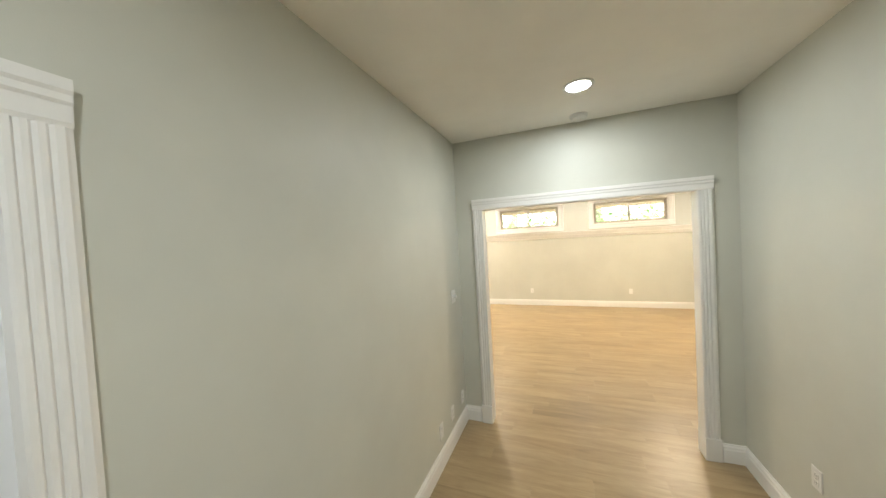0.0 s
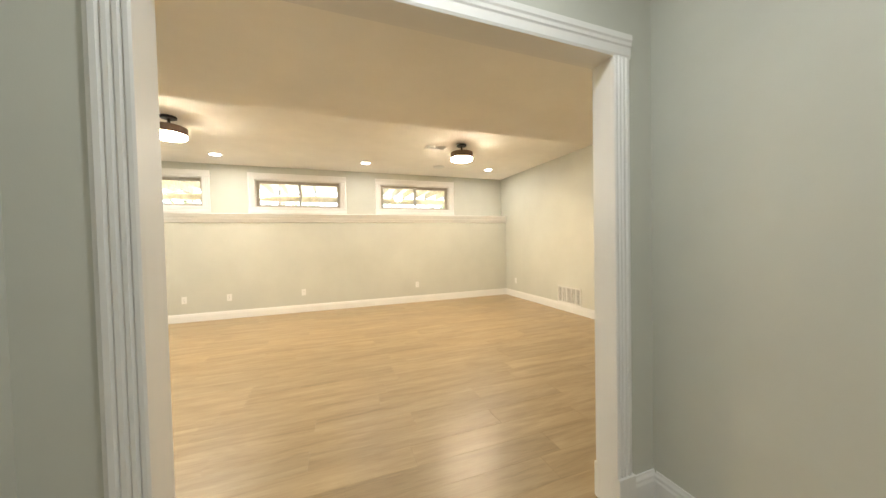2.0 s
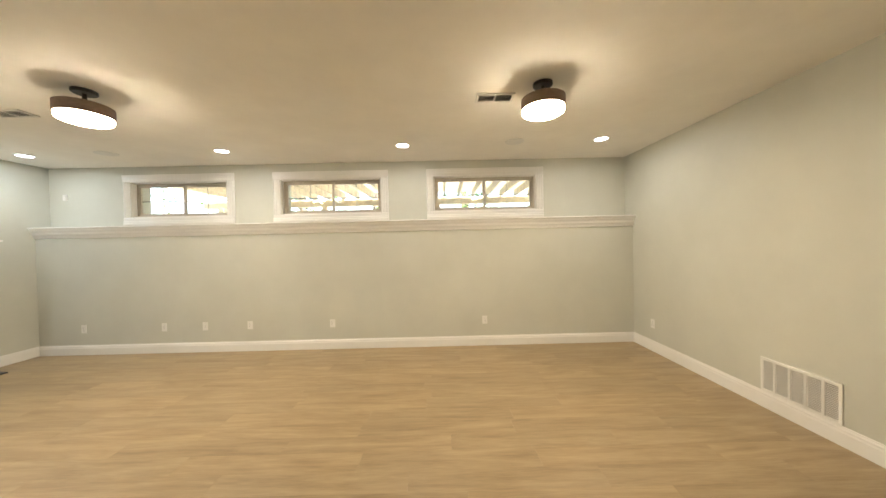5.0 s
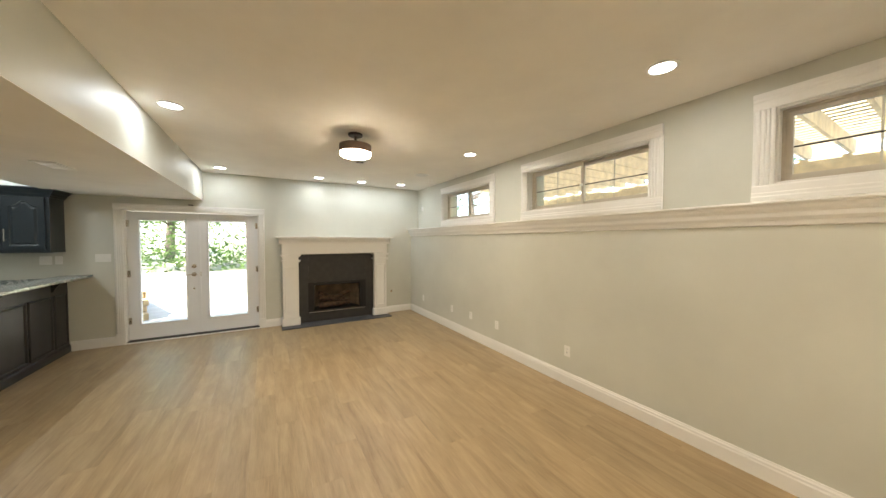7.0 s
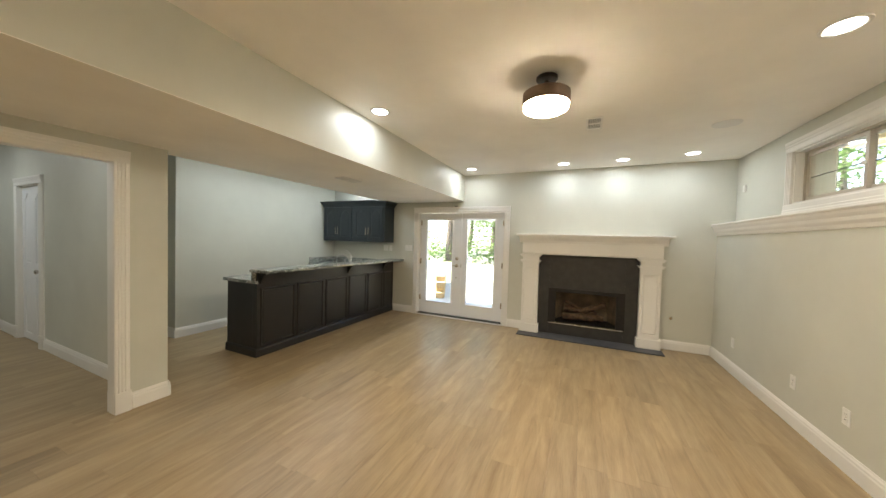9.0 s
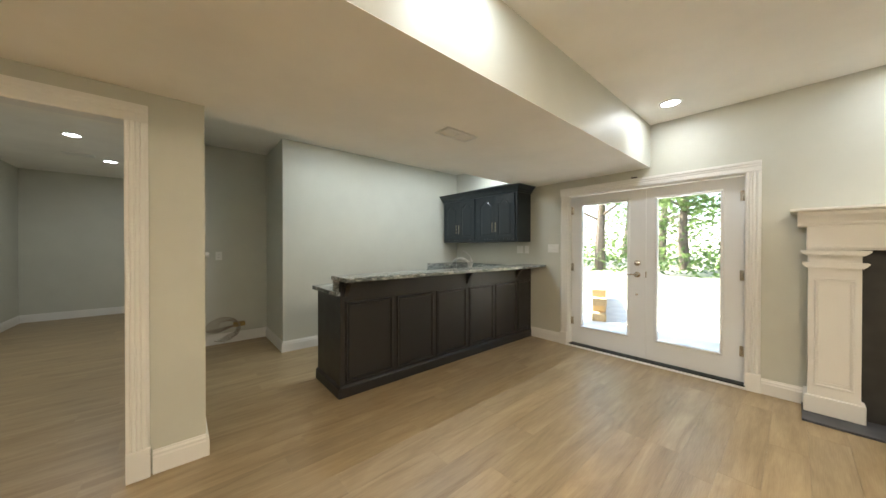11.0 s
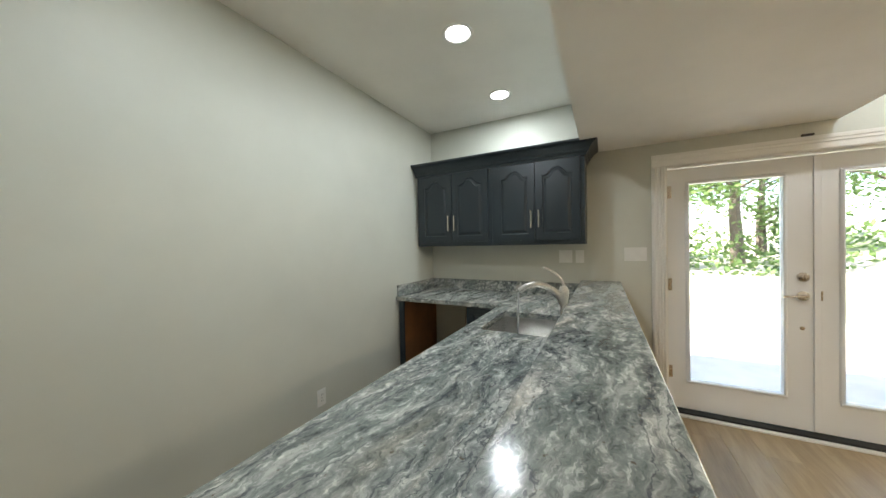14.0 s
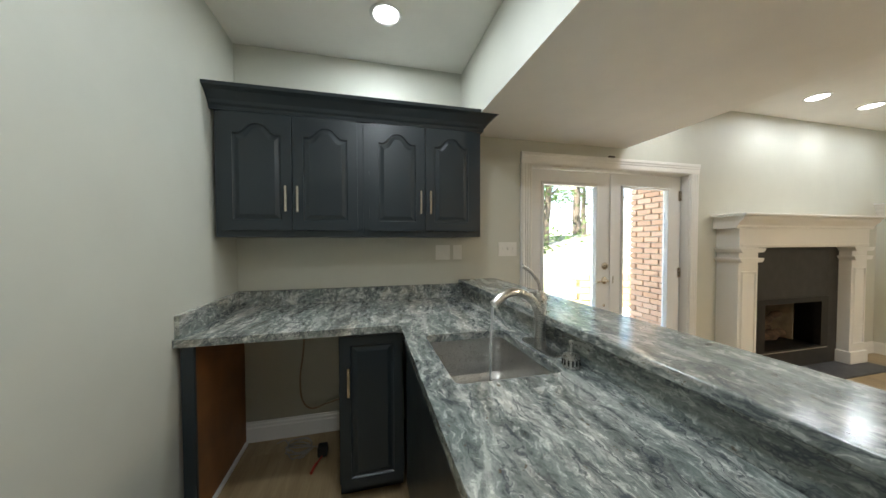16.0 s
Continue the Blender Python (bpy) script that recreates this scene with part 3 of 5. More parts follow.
part("lower_bead", box(W + 0.20, W + 0.212, 5.431, 7.348, 1.325, 1.345, 0.004), TRIM, fp)
fb = bmesh.new()
d0, d1 = W - 0.42, W + 0.02
bx(fb, d0 - 0.03, d0, FY0 - 0.04, FY1 + 0.04, FZ0 - 0.04, FZ1 + 0.04)
bx(fb, d0, d1, FY0 - 0.04, FY0, FZ0 - 0.04, FZ1 + 0.04)
bx(fb, d0, d1, FY1, FY1 + 0.04, FZ0 - 0.04, FZ1 + 0.04)
bx(fb, d0, d1, FY0, FY1, FZ0 - 0.04, FZ0)
bx(fb, d0, d1, FY0, FY1, FZ1, FZ1 + 0.04)
part("firebox", fb, SOOT, fp, "black metal firebox")
pn = bmesh.new()
bx(pn, d0 + 0.001, d0 + 0.02, FY0 + 0.16, FY1 - 0.16, FZ0 + 0.01, FZ1 - 0.04)
for s, y in ((1, FY0 + 0.10), (-1, FY1 - 0.10)):
    run(pn, (d0 + 0.02, y + s * 0.06, FZ0 + 0.01), (d0 + 0.02, y + s * 0.06, FZ1 - 0.04), (1, 0, 0), (0, 1, 0), [(0, 0), (0.26, -s * 0.09), (0.26, -s * 0.075), (0, s * 0.02)])
part("fire_clay_lining", pn, FIREBRICK, fp, "pale moulded fire clay panels, sooted")
fm = bmesh.new()
xf = W + 0.095
for y0, y1, z0, z1 in ((FY0 - 0.012, FY1 + 0.012, FZ1 - 0.045, FZ1 + 0.012), (FY0 - 0.012, FY1 + 0.012, FZ0 - 0.012, FZ0 + 0.02), (FY0 - 0.012, FY0 + 0.10, FZ0 + 0.02, FZ1 - 0.045), (FY1 - 0.10, FY1 + 0.012, FZ0 + 0.02, FZ1 - 0.045)):
    bx(fm, xf - 0.05, xf + 0.006, y0, y1, z0, z1)
part("metal_frame", fm, SOOT, fp, "black metal face frame")
part("bottom_rail", box(xf + 0.006, xf + 0.010, FY0, FY1, FZ0 - 0.006, FZ0 + 0.004, 0.001), STEEL, fp, "thin bright metal lip")
rnd = random.Random(5)
for i, (y, z, ln, r, tilt, dx) in enumerate(((6.370, 0.285, 0.60, 0.055, 0.05, 0.27), (6.330, 0.375, 0.50, 0.047, -0.14, 0.19), (6.498, 0.445, 0.40, 0.04, 0.38, 0.22), (6.231, 0.45, 0.30, 0.036, -0.45, 0.20))):
    pts = [(d0 + dx + 0.01 * math.sin(k * 1.7 + i), y - ln / 2 + ln * k / 7, z + tilt * ln * (k / 7 - 0.5) + 0.006 * math.sin(k * 2.3)) for k in range(8)]
    part("log", tube(bmesh.new(), pts, [r * (0.8 + 0.3 * rnd.random()) for _ in range(8)], 10), LOG, fp, "charred ceramic log", True)
gr = bmesh.new()
for k in range(9):
    y = 6.113 + k * 0.065
    tube(gr, [(d0 + 0.06, y, 0.235), (d0 + 0.24, y, 0.235), (d0 + 0.25, y, 0.275)], 0.006, 6)
for x in (d0 + 0.09, d0 + 0.21):
    tube(gr, [(x, 6.093, 0.228), (x, 6.647, 0.228)], 0.007, 6)
for x in (d0 + 0.09, d0 + 0.21):
    for y in (6.133, 6.607):
        tube(gr, [(x, y, FZ0), (x, y, 0.228)], 0.007, 6)
part("grate", gr, SOOT, fp, "black iron grate")

# ---- bar counter and kitchenette ----
BX0, BX1 = -4.79, -1.84       # bar base, west to east
BN, BB = 2.735, 2.70          # bar base's north face; face of the upstand above the sink
CT, CF = 0.942, 2.13          # counter top height, counter's south edge
BT = 1.078                    # bar top height


def frame_with_hole(outer, inner, depth, to_world):
    """A flat frame between two outlines, drawn back by depth; outlines are lists of (a, b)."""
    bm = bmesh.new()
    vo = [bm.verts.new(to_world(a, b, 0)) for a, b in outer]
    vi = [bm.verts.new(to_world(a, b, 0)) for a, b in inner]
    es = [bm.edges.new((vs[i], vs[(i + 1) % len(vs)])) for vs in (vo, vi) for i in range(len(vs))]
    bmesh.ops.triangle_fill(bm, use_beauty=True, use_dissolve=False, edges=es)
    for outline in (outer, inner):
        f = [bm.verts.new(to_world(a, b, 0)) for a, b in outline]
        g = [bm.verts.new(to_world(a, b, depth)) for a, b in outline]
        for i in range(len(f)):
            bm.faces.new([f[i], f[(i + 1) % len(f)], g[(i + 1) % len(f)], g[i]])
    bmesh.ops.remove_doubles(bm, verts=bm.verts, dist=0.0002)
    return bm


def stepped(outlines, to_world):
    """Outlines (list of (a, b)) with depths, joined one to the next, the last filled."""
    bm = bmesh.new()
    rings = [[bm.verts.new(to_world(a, b, d)) for a, b in pts] for pts, d in outlines]
    for r, s in zip(rings, rings[1:]):
        for i in range(len(r)):
            bm.faces.new([r[i], r[(i + 1) % len(r)], s[(i + 1) % len(r)], s[i]])
    bm.faces.new(rings[-1])
    return bm


def outline(a0, a1, b0, b1, arch=0.0, inset=0.0, n=18):
    """A rectangle, or one with a cathedral arch in its top edge."""
    a0, a1, b0, b1 = a0 + inset, a1 - inset, b0 + inset, b1 - inset
    pts = [(a0, b0), (a1, b0)]
    if not arch:
        return pts + [(a1, b1), (a0, b1)]
    for i in range(n + 1):
        u = 1 - i / n
        v = min(1, max(0, (0.5 - abs(u - 0.5) - 0.10) / 0.34))
        pts.append((a0 + (a1 - a0) * u, b1 - arch + arch * (0.5 - 0.5 * math.cos(math.pi * v))))
    return pts


def panel_door(name, parent, mat, to_world, a0, a1, b0, b1, arch=0.0, stile=0.058):
    """A framed door with a raised panel; to_world(a, b, depth) gives places, depth going inward."""
    ins = outline(a0, a1, b0, b1, arch, stile)
    bm = frame_with_hole(outline(a0, a1, b0, b1), ins, 0.02, to_world)
    door = part(name, bm, mat, parent)
    rings = [(outline(a0, a1, b0, b1, arch, stile - 0.001), 0.004), (outline(a0, a1, b0, b1, arch, stile + 0.006), 0.011), (outline(a0, a1, b0, b1, arch, stile + 0.014), 0.011),
             (outline(a0, a1, b0, b1, arch, stile + 0.034), 0.003)]
    part("raised_panel", stepped(rings, to_world), mat, door)
    return door


def bar_pull(parent, x, y, z, length, out=(1, 0, 0)):
    o = Vector(out)
    bm = bmesh.new()
    side = Vector((-o.y, o.x, 0))
    c = Vector((x, y, z)) + o * 0.028
    run(bm, c + Vector((0, 0, -length / 2)), c + Vector((0, 0, length / 2)), side, o, [(-0.006, -0.004), (0.006, -0.004), (0.006, 0.004), (-0.006, 0.004)])
    for e in (-1, 1):
        tube(bm, [Vector((x, y, z + e * length * 0.36)), Vector((x, y, z + e * length * 0.36)) + o * 0.026], 0.0045, 8)
    return part("handle", bm, NICKEL, parent, "satin nickel bar pull")


bar = thing("bar_counter", "dark brown painted panelled bar base with framed panels and corbels", "bar", ((BX0 + BX1) / 2, BN, 0))
body = bmesh.new()
bx(body, BX0, BX1, BB + 0.02, BN, 0, BT - 0.034)
bx(body, BX0 + 0.6, BX1, BB - 0.0, BB + 0.02, 0, CT - 0.04)
part("knee_wall", body, BARP, bar)
low = bmesh.new()
bx(low, BX1 - 0.018, BX1, CF + 0.03, BB, 0.0, CT - 0.037)
part("end_panel", low, BARP, bar)
low = bmesh.new()
bx(low, -4.06, -3.95, CF + 0.03, CF + 0.05, 0.10, CT - 0.037)
bx(low, -3.95, BX1 - 0.018, CF + 0.03, CF + 0.05, 0.10, CT - 0.037)
bx(low, -4.06, BX1 - 0.018, CF + 0.10, CF + 0.12, 0.0, 0.10)
part("back_panel", low, NAVY, bar)
nb = bmesh.new()
run(nb, (BX0, BN, 0), (BX1, BN, 0), (0, 1, 0), (0, 0, 1), [(0, 0), (0.022, 0), (0.022, 0.085), (0.012, 0.10), (0, 0.105)])
run(nb, (BX1, CF + 0.03, 0), (BX1, BN + 0.022, 0), (1, 0, 0), (0, 0, 1), [(0, 0), (0.022, 0), (0.022, 0.085), (0.012, 0.10), (0, 0.105)])
part("base_moulding", nb, BARP, bar)
part("corner_post", box(BX1 - 0.03, BX1 + 0.006, BN - 0.075, BN + 0.008, 0.1, BT - 0.034, 0.004), BARP, bar)
EDGES = (-4.78, -4.43, -3.93, -3.427, -2.91, -2.395, -1.86)
for e0, e1 in zip(EDGES, EDGES[1:]):
    a0, a1 = e0 + 0.022, e1 - 0.022
    z0, z1 = 0.125, 0.842
    fm = bmesh.new()
    q = [(0, 0), (0, 0.006), (0.006, 0.014), (0.014, 0.015), (0.020, 0.008), (0.026, 0)]
    run(fm, (a0, BN, z1), (a1, BN, z1), (0, 0, -1), (0, 1, 0), q)
    run(fm, (a0, BN, z0), (a1, BN, z0), (0, 0, 1), (0, 1, 0), q)
    run(fm, (a0, BN, z0), (a0, BN, z1), (1, 0, 0), (0, 1, 0), q)
    run(fm, (a1, BN, z0), (a1, BN, z1), (-1, 0, 0), (0, 1, 0), q)
    fr = part("panel_frame", fm, BARP, bar)
    part("panel", box(a0 + 0.034, a1 - 0.034, BN, BN + 0.004, z0 + 0.034, z1 - 0.034, 0.003, 1), BARP, fr)
for x in (-1.885, -3.427, -4.43):
    cb = bmesh.new()
    run(cb, (x - 0.018, BN, BT - 0.034), (x + 0.018, BN, BT - 0.034), (0, 1, 0), (0, 0, 1),
        [(0, 0), (0.13, 0), (0.13, -0.02), (0.10, -0.028), (0.075, -0.05), (0.05, -0.085), (0.028, -0.12), (0.02, -0.15), (0, -0.155)])
    part("corbel", cb, BARP, bar, "small dark curved bracket")

solid("granite_slab", box(BX0, -1.781, 2.672, 2.99, BT - 0.034, BT, 0.006, 3), GRANITE, "long raised slab of grey green veined granite on the bar", "countertop")
solid("bar_upstand", box(BX0 + 0.02, BX1 + 0.055, BB, BB + 0.019, CT, BT - 0.035), GRANITE, "granite upstand between counter and raised bar top", "backsplash")
SX0, SX1, SY0, SY1 = -3.85, -3.34, 2.225, 2.61
z0, z1 = CT - 0.036, CT


def slab_with_hole(outer, inner, z0, z1):
    bm = frame_with_hole(outer, inner, z1 - z0, lambda a, b, d: (a, b, z1 - d))
    vo = [bm.verts.new((a, b, z0)) for a, b in outer]
    vi = [bm.verts.new((a, b, z0)) for a, b in inner]
    es = [bm.edges.new((vs[i], vs[(i + 1) % len(vs)])) for vs in (vo, vi) for i in range(len(vs))]
    bmesh.ops.triangle_fill(bm, use_beauty=True, use_dissolve=False, edges=es)
    bmesh.ops.remove_doubles(bm, verts=bm.verts, dist=0.0002)
    return bm


def rounded(a0, a1, b0, b1, r, n=5):
    pts = []
    for cx, cy, s in ((a1 - r, b1 - r, 0), (a0 + r, b1 - r, 90), (a0 + r, b0 + r, 180), (a1 - r, b0 + r, 270)):
        for k in range(n + 1):
            t = radians(s + 90 * k / n)
            pts.append((cx + r * math.cos(t), cy + r * math.sin(t)))
    return pts


outer = [(W, RY), (-4.06, RY), (-4.06, CF - 0.02), (-4.04, CF), (-1.805, CF), (-1.79, CF + 0.015), (-1.79, 2.765), (-1.828, 2.765), (-1.828, BB - 0.001), (W, BB - 0.001)]
ct = slab_with_hole(outer, rounded(SX0, SX1, SY0, SY1, 0.03), z0, z1)
solid("countertop", ct, GRANITE, "l-shaped worktop of grey green veined granite with a sink cutout", "countertop")
sp = bmesh.new()
bx(sp, W, W + 0.02, RY + 0.02, BB - 0.001, CT + 0.001, CT + 0.105)
bx(sp, W, -4.08, RY, RY + 0.02, CT + 0.001, CT + 0.105)
solid("backsplash", sp, GRANITE, "low granite upstand along the kitchenette walls", "backsplash")
sk = thing("sink", "undermounted rectangular brushed steel sink, empty", "sink", ((SX0 + SX1) / 2, (SY0 + SY1) / 2, CT - 0.036))
rings = [rounded(SX0 - 0.012, SX1 + 0.012, SY0 - 0.012, SY1 + 0.012, 0.035), rounded(SX0, SX1, SY0, SY1, 0.03), rounded(SX0 + 0.006, SX1 - 0.006, SY0 + 0.006, SY1 - 0.006, 0.03), rounded(SX0 + 0.03, SX1 - 0.03, SY0 + 0.03, SY1 - 0.03, 0.03)]
bm = bmesh.new()
vr = [[bm.verts.new((a, b, z)) for a, b in pts] for pts, z in zip(rings, (z0 - 0.001, z0 - 0.001, z0 - 0.17, z0 - 0.195))]
for r, s in zip(vr, vr[1:]):
    for i in range(len(r)):
        bm.faces.new([r[i], r[(i + 1) % len(r)], s[(i + 1) % len(r)], s[i]])
bm.faces.new(vr[-1])
part("basin", bm, STEEL, sk, "", True)
part("drain", lathe(bmesh.new(), [(0.045, 0), (0.045, 0.003), (0.036, 0.004), (0.034, 0.001)], ((SX0 + SX1) / 2, SY0 + 0.16, z0 - 0.194), 24), STEEL, sk, "round steel drain", True)
FX, FY = -3.57, 2.655
fa = thing("faucet", "brushed steel single lever kitchen faucet with water running", "faucet", (FX, FY, CT))
bm = bmesh.new()
pl = rounded(FX - 0.12, FX + 0.12, FY - 0.028, FY + 0.028, 0.027, 6)
run(bm, (0, 0, CT + 0.001), (0, 0, CT + 0.008), (1, 0, 0), (0, 1, 0), pl)
part("base_plate", bm, STEEL, fa, "", True)
bm = lathe(bmesh.new(), [(0.026, CT + 0.008), (0.025, CT + 0.03), (0.021, CT + 0.06), (0.020, CT + 0.13), (0.024, CT + 0.16), (0.028, CT + 0.195), (0.028, CT + 0.21), (0.018, CT + 0.235), (0.006, CT + 0.24)], (FX, FY, 0), 24)
part("body", bm, STEEL, fa, "", True)
bm = tube(bmesh.new(), curve_pts([(FX, FY, CT + 0.12), (FX + 0.014, FY - 0.035, CT + 0.195), (FX + 0.036, FY - 0.11, CT + 0.240), (FX + 0.055, FY - 0.18, CT + 0.240), (FX + 0.068, FY - 0.235, CT + 0.205)]), [0.019] * 8 + [0.0175] * 8 + [0.0165] * 8 + [0.017] * 7 + [0.018, 0.018], 16)
part("spout", bm, STEEL, fa, "", True)
bm = tube(bmesh.new(), curve_pts([(FX, FY, CT + 0.235), (FX + 0.006, FY - 0.012, CT + 0.275), (FX + 0.022, FY - 0.055, CT + 0.318), (FX + 0.045, FY - 0.105, CT + 0.345)]), 0.0075, 12)
part("lever", bm, STEEL, fa, "", True)
bm = tube(bmesh.new(), [(FX + 0.070, FY - 0.240, CT + 0.198), (FX + 0.070, FY - 0.246, CT + 0.09), (FX + 0.068, FY - 0.248, CT - 0.10), (FX + 0.066, FY - 0.248, CT - 0.225)], [0.0055, 0.005, 0.0045, 0.006], 10)
part("water_stream", bm, WATER, fa, "thin clear stream of water", True)
sd = thing("soap_dispenser", "small vented brushed steel cap with a knob beside the faucet", "soap dispenser", (-3.37, 2.655, CT))
part("body", lathe(bmesh.new(), [(0.028, CT + 0.001), (0.03, CT + 0.006), (0.03, CT + 0.038), (0.026, CT + 0.045), (0.008, CT + 0.052)], (-3.37, 2.655, 0), 28), STEEL, sd, "", True)
part("knob", lathe(bmesh.new(), [(0.004, CT + 0.05), (0.004, CT + 0.078), (0.008, CT + 0.082), (0.008, CT + 0.092), (0.003, CT + 0.096)], (-3.37, 2.655, 0), 16), STEEL, sd, "", True)
for k in range(14):
    a = 2 * math.pi * k / 14
    c = Vector((-3.37 + 0.0302 * math.cos(a), 2.655 + 0.0302 * math.sin(a), CT + 0.022))
    bm = bmesh.new()
    run(bm, c + Vector((0, 0, -0.010)), c + Vector((0, 0, 0.010)), (math.cos(a), math.sin(a), 0), (-math.sin(a), math.cos(a), 0), [(-0.001, -0.0028), (0.0008, -0.0028), (0.0008, 0.0028), (-0.001, 0.0028)])
    part("vent_slot", bm, SOOT, sd)

# wall cabinets
CX = -4.45
for y0, y1, label in ((1.13, 1.945, "dark blue wall cabinet with two arched panel doors"), (1.945, 2.73, "dark blue wall cabinet with two arched panel doors, open side exposed")):
    cab = thing("wall_cabinet", label, "cabinet", (W, (y0 + y1) / 2, 1.42), "dark blue wall cabinets")
    part("body", box(W, CX, y0, y1, 1.412, 2.188, 0.002, 1), NAVY, cab)
    g = 0.036
    ym = (y0 + y1) / 2
    for a0, a1, hy in ((y0 + g, ym - 0.003, ym - 0.032), (ym + 0.003, y1 - g, ym + 0.032)):
        d = panel_door("door", cab, NAVY, lambda a, b, dd: (CX + 0.021 - dd, a, b), a0, a1, 1.452, 2.125, 0.06)
        bar_pull(d, CX + 0.021, hy, 1.635, 0.15)
crown = thing("cabinet_crown", "dark blue crown moulding along the wall cabinets", "moulding", (CX, 1.93, 2.19))
CRP = [(0, 2.130), (0.014, 2.130), (0.018, 2.150), (0.030, 2.160), (0.036, 2.178), (0.072, 2.216), (0.096, 2.230), (0.100, 2.248), (0, 2.248)]
bm = bmesh.new()
rings = []
for y, e in ((RY + 0.002, 0), (2.73, 1)):
    rings.append([bm.verts.new((CX + a, y + a * e, b)) for a, b in CRP])
rings.append([bm.verts.new((W + 0.002, 2.73 + a, b)) for a, b in CRP])
for r, s in zip(rings, rings[1:]):
    for i in range(len(r)):
        bm.faces.new([r[i], r[(i + 1) % len(r)], s[(i + 1) % len(r)], s[i]])
bm.faces.new(rings[0])
bm.faces.new(rings[-1][::-1])
part("crown", bm, NAVY, crown)
part("top_board", box(W, CX, RY + 0.002, 2.73, 2.19, 2.203), NAVY, crown)

# base unit beside the open bay, and the end panel
bc = thing("base_cabinet", "narrow dark blue base cabinet with one panel door", "cabinet", (-4.5, 2.0, 0))
part("body", box(W + 0.004, -4.11, 1.815, 2.155, 0.10, CT - 0.037, 0.002, 1), NAVY, bc)
part("toe_kick", box(W + 0.004, -4.17, 1.815, 2.155, 0.0, 0.10), NAVY, bc)
d = panel_door("door", bc, NAVY, lambda a, b, dd: (-4.089 - dd, a, b), 1.825, 2.148, 0.085, CT - 0.05, 0.0, 0.05)
bar_pull(d, -4.089, 1.865, 0.66, 0.15)
ep = thing("end_panel", "dark edged raw plywood panel under the worktop", "panel", (-4.5, 1.16, 0))
part("board", box(W + 0.02, -4.10, RY + 0.02, RY + 0.040, 0.0, CT - 0.037), PLY, ep, "orange brown unpainted plywood face")
part("front_edge", box(-4.10, -4.08, RY + 0.02, RY + 0.075, 0.0, CT - 0.037, 0.003, 1), NAVY, ep, "dark blue painted front stile")
part("bottom_cleat", box(W + 0.03, -4.105, RY + 0.04, RY + 0.055, 0.0, 0.02), TRIM, ep)

# cords in the open bay
cd = thing("bay_cord", "brown appliance cord hanging down the wall under the worktop", "cable", (-4.76, 1.55, 0.0))
part("cord", tube(bmesh.new(), curve_pts([(W + 0.025, 1.53, 0.76), (W + 0.03, 1.52, 0.60), (W + 0.04, 1.50, 0.42), (W + 0.05, 1.515, 0.27), (W + 0.07, 1.58, 0.215), (W + 0.06, 1.68, 0.235), (W + 0.05, 1.80, 0.26)], 10), 0.006, 8), CABLE, cd, "", True)
cw = thing("cord_coil", "tangled grey wire, black plug and red connectors on the floor", "cable", (-4.55, 1.62, 0.0))
pts = [(-4.58 + 0.07 * math.cos(k * 0.55) + 0.012 * math.sin(k * 1.3), 1.52 + 0.075 * math.sin(k * 0.55) + 0.01 * math.cos(k * 1.9), 0.012 + 0.0012 * k + 0.006 * math.sin(k)) for k in range(46)]
part("wire", tube(bmesh.new(), pts, 0.004, 6), WIRE, cw, "", True)
part("wire", tube(bmesh.new(), curve_pts([(-4.70, 1.36, 0.012), (-4.66, 1.42, 0.05), (-4.62, 1.47, 0.02), (-4.56, 1.58, 0.05), (-4.52, 1.66, 0.06)]), 0.004, 6), WIRE, cw, "", True)
part("plug", box(-4.545, -4.485, 1.645, 1.705, 0.008, 0.075, 0.012), RUBBER, cw, "black plug")
part("connector", tube(bmesh.new(), curve_pts([(-4.50, 1.68, 0.02), (-4.46, 1.66, 0.014), (-4.41, 1.64, 0.012), (-4.36, 1.63, 0.012)]), [0.005] * 12 + [0.009] * 13, 8), REDW, cw, "red wire connector", True)

# ---- wall plates ----
def wall_frame(at, out):
    """Places on a wall: along, up and out from a point."""
    o = Vector(out)
    a = Vector((-o.y, o.x, 0))
    p = Vector(at)
    return lambda s, z, d: p + a * s + Vector((0, 0, z)) + o * d


def slab(f, s0, s1, z0, z1, d0, d1, bev=0.0):
    bm = bmesh.new()
    vs = [bm.verts.new(f(s, z, d)) for d in (d0, d1) for z in (z0, z1) for s in (s0, s1)]
    for q in ((0, 2, 3, 1), (4, 5, 7, 6), (0, 1, 5, 4), (2, 6, 7, 3), (0, 4, 6, 2), (1, 3, 7, 5)):
        bm.faces.new([vs[i] for i in q])
    if bev:
        bmesh.ops.bevel(bm, geom=bm.edges[:], offset=bev, segments=2, affect="EDGES")
    return bm


def outlet(at, out, label="white double power outlet on the wall above the baseboard"):
    f = wall_frame(at, out)
    ob = thing("power_outlet", label, "outlet", at, "wall outlets")
    part("cover_plate", slab(f, -0.036, 0.036, -0.058, 0.058, 0, 0.006, 0.002), PLATE, ob)
    for zc in (-0.020, 0.020):
        s = part("socket", slab(f, -0.017, 0.017, zc - 0.014, zc + 0.014, 0.006, 0.0085, 0.002), PLATE, ob)
        for e in (-0.006, 0.006):
            part("slot", slab(f, e - 0.0012, e + 0.0012, zc - 0.004, zc + 0.006, 0.0085, 0.0089), PLATED, s)
    part("screw", slab(f, -0.003, 0.003, -0.003, 0.003, 0.006, 0.0075), NICKEL, ob)
    return ob


